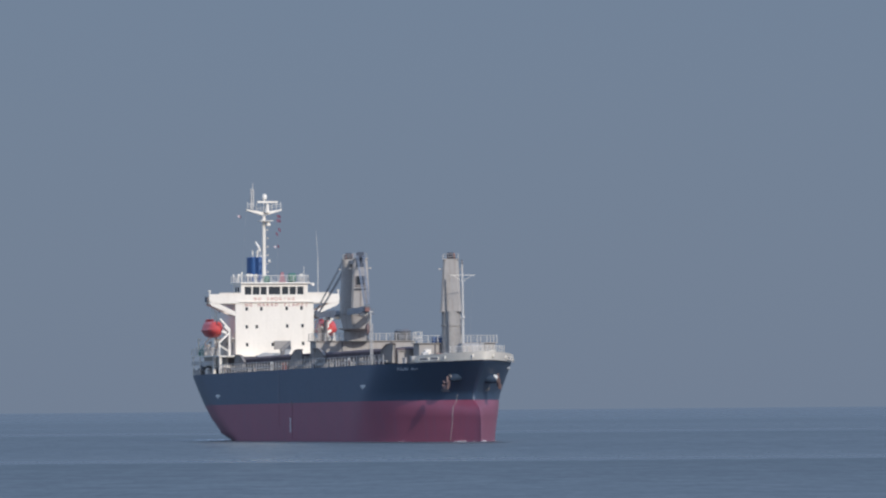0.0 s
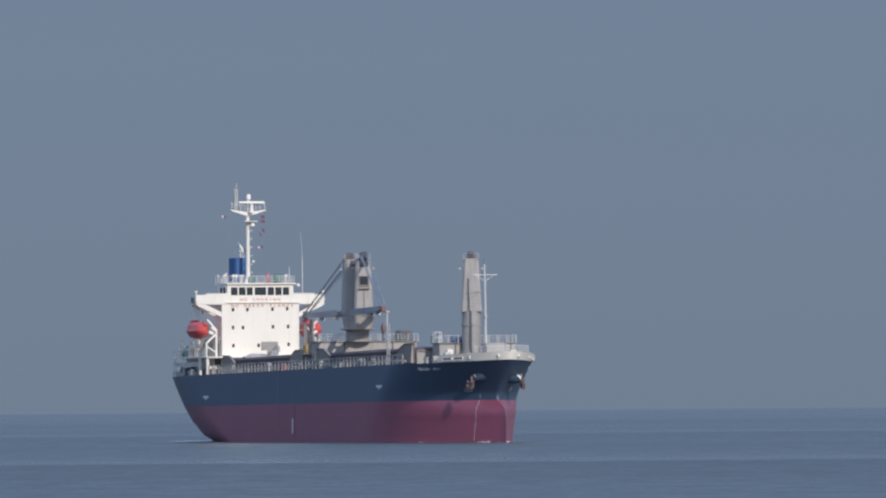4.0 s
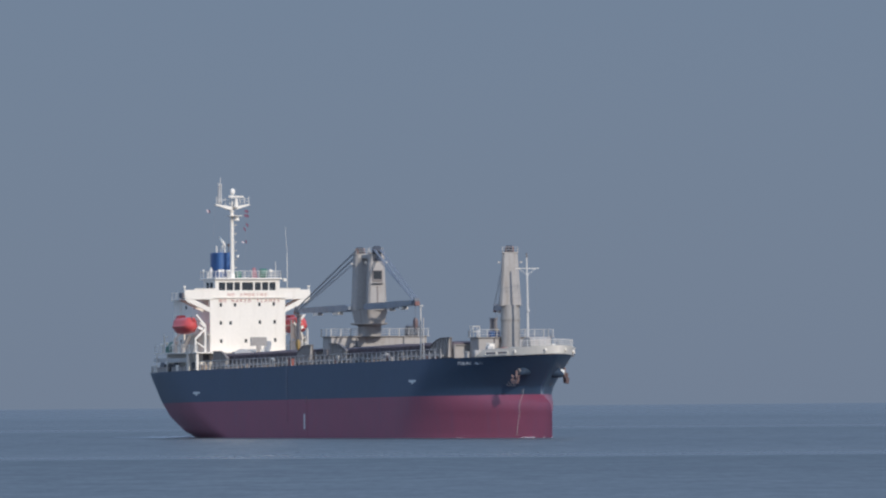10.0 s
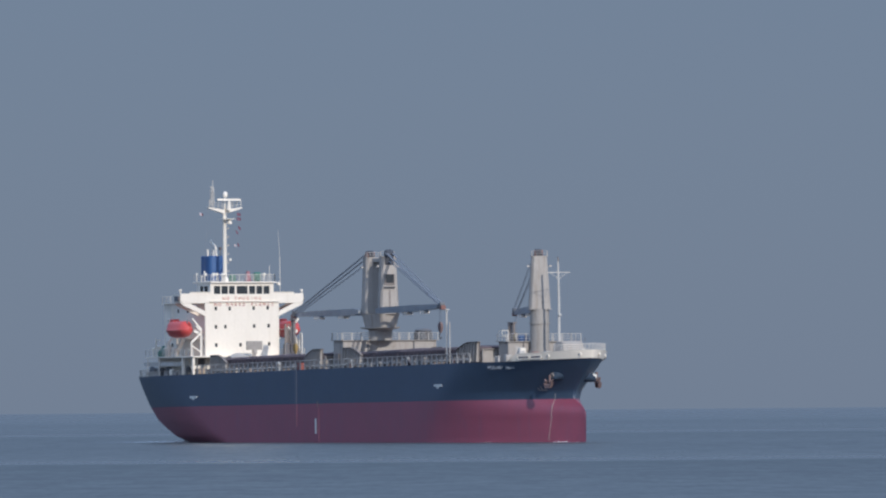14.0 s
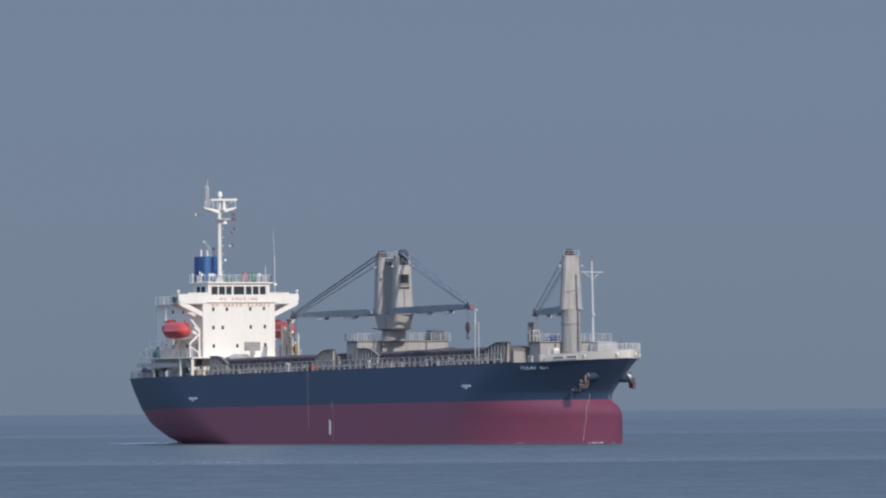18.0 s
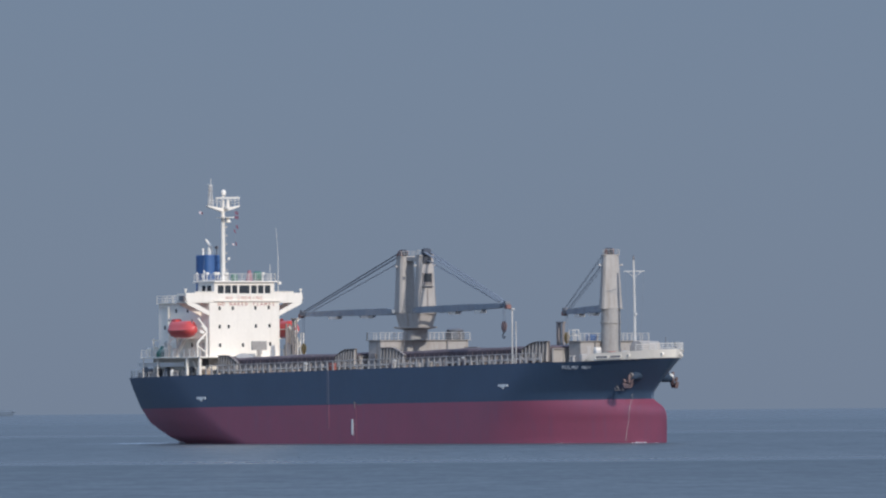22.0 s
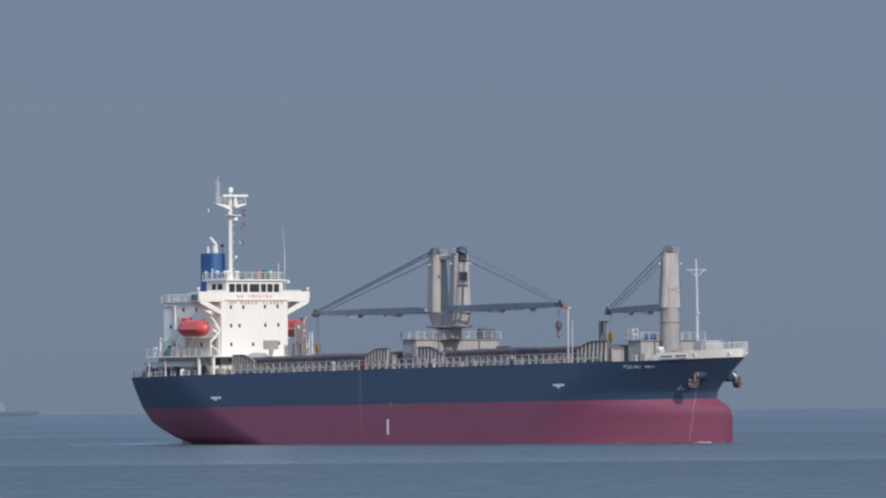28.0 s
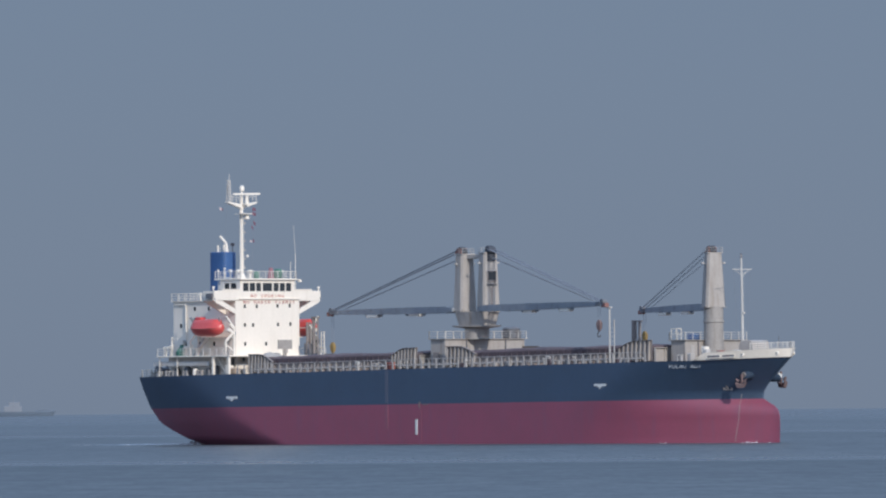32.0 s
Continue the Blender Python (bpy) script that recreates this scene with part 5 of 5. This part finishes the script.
flag((MX + 0.1, 2.0, 33.75), 0.55, 0.45, FLAG, 0.1)
flag((MX + 0.1, 1.95, 33.1), 0.65, 0.45, FLAG, 0.1)
flag((MX + 0.1, 2.2, 31.8), 0.4, 0.5, FLAG, 0.2)
flag((MX + 0.1, 1.8, 31.2), 0.4, 0.45, FLAG, 0.3)
flag((MX + 0.1, 2.05, 29.3), 0.28, 0.45, FLAG, 0.2)
flag((MX + 0.1, 1.5, 29.1), 0.36, 0.28, FLAGW, 0.1)
flag((MX - 0.1, -3.75, 33.7), 0.22, 0.4, FLAG, 0.1)
flag((MX - 0.1, -4.05, 33.75), 0.3, 0.4, FLAGW, 0.1)
for y0, y1 in ((2.3, 2.0), (-2.7, -3.7)):
    sub("halyard", lambda b: tube(b, (MX, y0, 34.4), (MX, y1, 24.0 if y0 > 0 else 21.6), 0.014, n=4), ROPE, ship)


# ---- lifeboats and davits ----
carried_things = []


def lifeboat(s):
    bm = B()
    loops = []
    for i in range(15):
        u = i / 14
        x = -48.05 + 6.5 * u
        e = 1 - abs(2 * u - 1) ** 3.2
        w = 1.3 * max(0.15, e ** 0.55)
        keel = 15.3 + 0.8 * abs(2 * u - 1) ** 4
        gun = 16.45 + 0.12 * abs(2 * u - 1) ** 2
        top = gun + 0.2 + (1.05 if 0.12 < u < 0.90 else 0.35) * (0.75 + 0.25 * e)
        y = s * 8.85
        lp = [(x, y + w * a, z) for a, z in ((0, keel), (0.55, keel + 0.18), (0.95, gun - 0.25), (1.02, gun), (0.92, gun + 0.12), (0.82, (gun + top) / 2 + 0.1), (0.5, top), (0, top + 0.08),
                                             (-0.5, top), (-0.82, (gun + top) / 2 + 0.1), (-0.92, gun + 0.12), (-1.02, gun), (-0.95, gun - 0.25), (-0.55, keel + 0.18))]
        loops.append(lp)
    rings(bm, loops)
    boat = new("lifeboat", mesh_of("lifeboat", bm, ORANGE, 50))
    tagged(boat, "orange-red enclosed lifeboat hung in white davits", "lifeboat", "lifeboats in davits")
    carried_things.append(boat)
    bm = B()
    box(bm, -46.9, -45.7, s * 8.85 - 0.55, s * 8.85 + 0.55, 17.6, 18.1, 0.12)
    part("conning_dome", bm, ORANGE, boat)
    for x in (-47.5, -42.3):
        bm = B()
        tube(bm, (x, s * 8.85, 17.2), (x, s * 8.85, 18.0), 0.1)
        part("lifting_hook", bm, DARK, boat)
    bm = B()
    for i in range(12):
        u0, u1 = i / 12, (i + 1) / 12
        f = lambda u: (-47.9 + 6.2 * u, s * (8.85 + 1.33 * max(0.15, (1 - abs(2 * u - 1) ** 3.2) ** 0.55)), 16.35 + 0.12 * abs(2 * u - 1) ** 2)
        tube(bm, f(u0), f(u1), 0.06, n=5)
    part("grab_line", bm, PIPE, boat)
    # davits
    for x in (-48.6, -40.9):
        bm = B()
        y = s * 7.35
        bar(bm, (x, y, 12.6), (x, y, 16.6), 0.28)
        bar(bm, (x, s * 8.9, 12.6), (x, s * 8.9, 14.7), 0.24)
        bar(bm, (x, s * 8.9, 14.6), (x, y, 16.0), 0.26)
        bar(bm, (x, s * 8.9, 14.2), (x, y, 13.2), 0.16)
        d = part("davit_frame", bm, WHITE, ship, "white welded lifeboat davit frame")
        bm = B()
        bar(bm, (x, y, 16.3), (x, s * 8.15, 17.0), 0.26)
        bar(bm, (x, y - s * 0.05, 16.5), (x, s * 8.75, 18.1), 0.26)
        bar(bm, (x, s * 7.8, 16.0), (x, s * 8.5, 16.3), 0.4)
        part("davit_arm", bm, WHITE, d)
        bm = B()
        tube(bm, (x, y, 12.9), (x, s * 7.0, 15.9), 0.05)
        part("falls", bm, ROPE, d)
    bm = B()
    tube(bm, (-48.6, s * 7.35, 16.5), (-40.9, s * 7.35, 16.5), 0.07)
    part("davit_span", bm, WHITE, ship)


lifeboat(-1)
lifeboat(1)

# launching gear before the port boat: winch, stowed ladder and braces
for s in (1,):
    bm = B()
    box(bm, -41.5, -40.7, s * 6.5, s * 7.6, 12.62, 14.3, 0.06)
    tube(bm, (-41.1, s * 7.5, 14.6), (-41.1, s * 8.5, 14.6), 0.5, n=14)
    tube(bm, (-41.1, s * 7.45, 14.6), (-41.1, s * 7.55, 14.6), 0.72, n=14)
    tube(bm, (-41.1, s * 8.45, 14.6), (-41.1, s * 8.55, 14.6), 0.72, n=14)
    box(bm, -41.5, -40.7, s * 7.6, s * 8.5, 12.62, 14.2, 0.04)
    winch = part("boat_winch", bm, DARK, ship, "dark boat winch before the lifeboat")
    bm = B()
    for y in (6.55, 7.15):
        bar(bm, (-40.85, s * y, 12.7), (-40.85, s * y, 17.3), 0.2)
    for k in range(12):
        bar(bm, (-40.85, s * 6.55, 13.0 + 0.38 * k), (-40.85, s * 7.15, 13.0 + 0.38 * k), 0.1)
    box(bm, -41.0, -40.9, s * 6.5, s * 7.2, 14.6, 16.7, 0.02)
    part("stowed_ladder", bm, CHEEK, ship, "dark ladder stowed upright beside the house")
    bm = B()
    bar(bm, (-40.7, s * 6.9, 16.9), (-40.7, s * 8.1, 15.3), 0.22)
    bar(bm, (-40.7, s * 8.1, 15.3), (-40.7, s * 8.8, 13.6), 0.2)
    bar(bm, (-40.7, s * 7.3, 15.0), (-40.7, s * 8.3, 13.9), 0.16)
    bar(bm, (-40.7, s * 8.8, 13.6), (-40.7, s * 8.9, 12.62), 0.2)
    part("winch_brace", bm, WHITE, winch, "white slanting brace")

# stairs and stores in the side passages under the boat deck
for s in (-1, 1):
    bm = B()
    for y in (7.5, 8.2):
        bar(bm, (-41.6, s * y, z_deck(-41.6)), (-43.5, s * y, 12.35), 0.13)
    for k in range(1, 8):
        u = k / 8
        za = z_deck(-41.6) + (12.35 - z_deck(-41.6)) * u
        box(bm, -41.6 - 1.9 * u - 0.1, -41.6 - 1.9 * u + 0.1, min(s * 7.5, s * 8.2), max(s * 7.5, s * 8.2), za - 0.02, za + 0.02)
    part("passage_stair", bm, WHITE, ship, "white ladder up to the boat deck")
    for x, y, h, r in ((-44.2, 7.7, 1.3, 0.4), (-45.3, 8.2, 1.0, 0.35), (-50.0, 8.0, 1.3, 0.5), (-52.6, 7.8, 1.2, 0.45), (-54.2, 8.2, 1.0, 0.4)):
        bm = B()
        turned(bm, (x, s * y, z_deck(x) - 0.05), ((r, 0), (r, h * 0.8), (r * 0.8, h), (r * 0.3, h + 0.1)), 12)
        part("store_drum", bm, DARK, ship, "dark drum stored under the boat deck")
    # dark plate on the poop house front, standing for the overhang's shade
    for x in (-42.15,):
        bm = B()
        box(bm, x, x + 0.05, min(s * 6.2, s * 7.2), max(s * 6.2, s * 7.2), z_deck(x) + 0.1, 12.3)
        part("passage_shade", bm, DARK, house, "dark plate painted as the shade under the boat deck")
for x, y, h in ((-40.4, 8.0, 2.6), (-39.8, 8.6, 3.3)):
    bm = B()
    for k in range(7):
        bar(bm, (x - 0.3, y, 12.62 + h * k / 6), (x + 0.3, y, 12.62 + h * k / 6), 0.1)
    bar(bm, (x - 0.3, y, 12.6), (x - 0.3, y, 12.6 + h), 0.12)
    bar(bm, (x + 0.3, y, 12.6), (x + 0.3, y, 12.6 + h), 0.12)
    part("ladder_rack", bm, WHITE, ship)

# grey board on its stand before the house front, covered winch
bm = B()
box(bm, -38.6, -38.3, -1.1, 1.45, 13.5, 14.78, 0.03)
board = part("vent_box", bm, LOWER, ship, "plain grey vent box on a stand before the house")
sub("stand", lambda b: (box(b, -38.5, -38.35, -0.2, 0.4, 10.0, 13.5), box(b, -38.6, -38.2, 0.0, 0.5, 12.9, 13.5)), GREY, board)
bm = B()
loops = []
for i in range(9):
    u = i / 8
    r = 0.75 * math.sin(math.pi * min(max(u, 0.08), 0.92)) ** 0.6
    loops.append([(-39.2 + 0.8 * math.cos(a), -3.6 + 3.0 * u, 12.3 + r * math.sin(a)) for a in [math.pi * k / 8 for k in range(9)]])
rings(bm, loops, closed=True)
part("tarpaulin", bm, paint("grey_tarpaulin", (0.36, 0.35, 0.35), 0.8, 0.15), ship, "grey tarpaulin over deck gear before the house")
for x, y, h, mat in ((-39.6, 4.6, 2.4, LIGHT), (-38.9, 6.2, 2.8, DARK), (-39.4, -5.4, 1.9, LIGHT)):
    bm = B()
    turned(bm, (x, y, z_deck(x) - 0.05), ((0.3, 0), (0.3, h * 0.8), (0.52, h * 0.85), (0.52, h), (0.2, h * 1.05)), 12)
    part("ventilator", bm, mat, ship, "grey mushroom ventilator before the house")

# ---- forecastle ----
FX, FY = 55.3, -0.5
fmast = sub("foremast", lambda b: (tube(b, (FX, FY, z_deck(FX)), (FX, FY, 19), 0.21, 0.17, 10), tube(b, (FX, FY, 19), (FX - 0.1, FY - 0.05, 25.4), 0.17, 0.12, 10)), DIRTY, ship, "weathered white foremast with a small yard")
sub("mast_yard", lambda b: (tube(b, (FX, FY - 1.8, 23.5), (FX, FY + 1.8, 23.5), 0.04), bar(b, (FX, FY + 0.05, 22.6), (FX, FY + 1.35, 23.5), 0.04), bar(b, (FX, FY - 0.05, 22.6), (FX, FY - 1.35, 23.5), 0.04)), WHITE, fmast)
sub("masthead_lamp", lambda b: (box(b, FX - 0.2, FX + 0.03, FY - 0.16, FY + 0.08, 25.0, 25.35, 0.03), tube(b, (FX - 0.1, FY - 0.05, 25.35), (FX - 0.1, FY - 0.05, 25.65), 0.09, 0.12, 8)), DARK, fmast, "dark masthead lamp")
for k in range(22):
    sub("rung", lambda b: bar(b, (FX + 0.2, FY - 0.15, 12.5 + 0.5 * k), (FX + 0.2, FY + 0.15, 12.5 + 0.5 * k), 0.035), DIRTY, fmast)
sub("mast_bracket", lambda b: box(b, FX + 0.1, FX + 0.4, FY - 0.17, FY + 0.17, 17.45, 17.75, 0.03), DIRTY, fmast)
for s in (-1, 1):
    sub("signal_halyard", lambda b: tube(b, (FX, FY + s * 1.6, 23.45), (FX, FY + s * 0.9, 13.2), 0.013, n=4), ROPE, fmast)
bm = B()
rings(bm, [[(55.9 - a, -1.6 - 0.3 * a, z), (58.1 + c, -1.4, z), (58.1 + c, 1.8, z), (55.9 - a, 2.2, z)] for a, c, z in ((0.5, 0.2, 11.2), (0.1, 0, 13.3), (-0.15, -0.2, 13.7), (-0.5, -0.6, 13.9))])
part("windlass_house", bm, GREY, ship, "grey sloping windlass cover on the forecastle")
for y in (-4.2, 4.2):
    bm = B()
    tube(bm, (55.4, y - 0.9, 12.0), (55.4, y + 0.9, 12.0), 0.32, n=14)
    tube(bm, (55.4, y + 0.9, 12.0), (55.4, y + 1.1, 12.0), 0.45, n=14)
    tube(bm, (55.4, y - 1.1, 12.0), (55.4, y - 0.9, 12.0), 0.45, n=14)
    box(bm, 54.7, 56.1, y - 1.2, y + 1.2, 11.15, 11.7)
    part("windlass", bm, IRON, ship, "dull rusty anchor windlass on the forecastle")
for x, y, h, mat in ((52.6, -4.9, 1.9, WHITE), (53.6, -5.6, 1.5, DIRTY), (54.2, -3.6, 1.3, PIPE), (57.6, -3.6, 1.2, DIRTY), (52.3, 4.6, 1.8, WHITE), (58.4, 2.6, 1.2, LIGHT), (60.6, 0.4, 1.3, LIGHT), (51.6, -6.6, 1.0, LIGHT)):
    bm = B()
    box(bm, x - 0.38, x + 0.38, y - 0.45, y + 0.45, z_deck(x) - 0.05, z_deck(x) + h, 0.08)
    part("deck_locker", bm, mat, ship, "small painted locker on the forecastle")
for x, y in ((50.4, -7.6), (61.2, -2.2), (61.2, 2.2), (59.6, -3.6)):
    bm = B()
    for d in (-0.35, 0.35):
        turned(bm, (x + d, y, z_deck(x) - 0.05), ((0.2, 0), (0.2, 0.7), (0.27, 0.75), (0.27, 0.9)), 10)
    part("bollard", bm, LIGHT, ship)
sub("bow_light_post", lambda b: tube(b, (61.8, 0, 11.5), (61.8, 0, 14.4), 0.05), DARK, ship)


# ---- foam at the waterline ----
def foam(name, spots, label):
    bm = B()
    r = random.Random(11)
    for x, y, l, w, h in spots:
        n = 7
        a0 = r.random() * 6
        base = [bm.verts.new((x + l * math.cos(a0 + 6.283 * i / n) * r.uniform(0.7, 1.1), y + w * math.sin(a0 + 6.283 * i / n) * r.uniform(0.7, 1.1), -0.03)) for i in range(n)]
        mid = [bm.verts.new((x + (v.co.x - x) * 0.6, y + (v.co.y - y) * 0.6, h * r.uniform(0.6, 1.0))) for v in base]
        c = bm.verts.new((x, y, h * 1.1))
        for i in range(n):
            j = (i + 1) % n
            bm.faces.new((base[i], base[j], mid[j], mid[i]))
            bm.faces.new((mid[i], mid[j], c))
    ob = new(name, mesh_of(name, bm, FOAM, 60))
    tagged(ob, label, "foam", kind="stuff")
    return ob


rw = random.Random(5)
spots = []
for i in range(900):
    u = rw.random() ** 1.5
    x = -51.5 - 27 * u
    spots.append((x, rw.gauss(-0.6, 0.9 + 1.6 * u), rw.uniform(0.4, 1.0), rw.uniform(0.15, 0.4), rw.uniform(0.12, 0.30) * (1 - u) ** 1.4 + 0.01))
for i in range(40):
    spots.append((-53.0 - rw.random() * 3.4, rw.gauss(-1.6, 0.7), rw.uniform(0.2, 0.5), rw.uniform(0.15, 0.35), rw.uniform(0.2, 0.7)))
for i in range(16):
    x = rw.choice((rw.uniform(57.0, 60.5), rw.uniform(57.5, 60.5), rw.uniform(44.0, 47.0)))
    for s in (-1, 1):
        spots.append((x, s * (breadth(x, 0.0) + rw.uniform(-0.02, 0.3)), rw.uniform(0.15, 0.45), rw.uniform(0.1, 0.2), rw.uniform(0.03, 0.13) * (1 if 55 < x < 60 else 0.4)))
wake = foam("wake_foam", spots, "thin white wake foam along the hull and astern")


# ---- a small ship far off ----
def far_ship():
    far = new("distant_ship")
    tagged(far, "small hazy blue-grey coaster far off near the horizon", "ship")
    bm = B()
    rings(bm, [[(-17, 0, z0), (-16, -3 * k, z0), (12, -3 * k, z0), (17 + f, 0, z0), (12, 3 * k, z0), (-16, 3 * k, z0)] for z0, k, f in ((-0.3, 0.8, 0), (1.0, 1, 0.8), (1.9, 1.05, 1.6))])
    part("hull", bm, FARHULL, far, "low blue-grey hull")
    bm = B()
    rings(bm, [[(10, -2.6, 1.9), (17.5, -1, 1.9), (17.5, 1, 1.9), (10, 2.6, 1.9)], [(10.5, -2.6, 2.6), (18.2, -0.8, 2.6), (18.2, 0.8, 2.6), (10.5, 2.6, 2.6)]])
    part("forecastle", bm, FARHULL, far)
    bm = B()
    box(bm, -3.5, 4.0, -2.4, 2.4, 1.9, 4.4, 0.1)
    box(bm, -1.5, 3.2, -2.0, 2.0, 4.4, 6.0, 0.1)
    part("deckhouse", bm, FARHOUSE, far, "pale grey deckhouse")
    bm = B()
    tube(bm, (0.5, 0, 6), (0.5, 0, 9.0), 0.14, 0.08)
    part("mast", bm, FARHOUSE, far)
    return far


distant = far_ship()

# seconds, place, heading and pitch, bow down, in degrees
SHIP_WAY = (
    (0, -12.88, 1533.86, -72.984, 0.113), (2, -12.8, 1530.51, -71.396, 0.028), (4, -12.59, 1526.95, -69.81, 0.042), (6, -12.26, 1523.2, -68.223, 0.028),
    (8, -11.8, 1519.28, -66.629, -0.047), (10, -11.21, 1515.22, -65.028, -0.042), (12, -10.5, 1511.02, -63.417, 0.000), (14, -9.67, 1506.7, -61.796, 0.000),
    (16, -8.71, 1502.3, -60.166, -0.080), (18, -7.62, 1497.81, -58.531, -0.052), (20, -6.41, 1493.27, -56.894, 0.005), (22, -5.08, 1488.69, -55.259, -0.019),
    (24, -3.63, 1484.08, -53.633, -0.028), (26, -2.05, 1479.48, -52.024, -0.024), (28, -0.35, 1474.89, -50.44, 0.005), (30, 1.47, 1470.33, -48.891, 0.047),
    (32, 3.41, 1465.83, -47.388, 0.042))


def motions():
    walk(ship, [(t, pose(x, y, 0, 0, p, a)) for t, x, y, a, p in SHIP_WAY])
    for thing in carried_things:
        walk(thing, [(t, pose(x, y, 0, 0, p, a)) for t, x, y, a, p in SHIP_WAY])
    walk(wake, [(t, pose(x, y, 0, 0, 0, a)) for t, x, y, a, p in SHIP_WAY])
    # the scanner turns once in 2.52 seconds
    walk(scanner, [(t, pose(MX + 0.8, 0.35, 35.62, 0, 0, -142.86 * (t - 28.15) + 50.4)) for t in [i * 0.5 for i in range(65)]])
    walk(distant, [(t, pose(-191.5 + 1.79 * (t - 28), 4500, 0, 0, 0, 0)) for t in (0, 8, 16, 24, 32)])


motions()
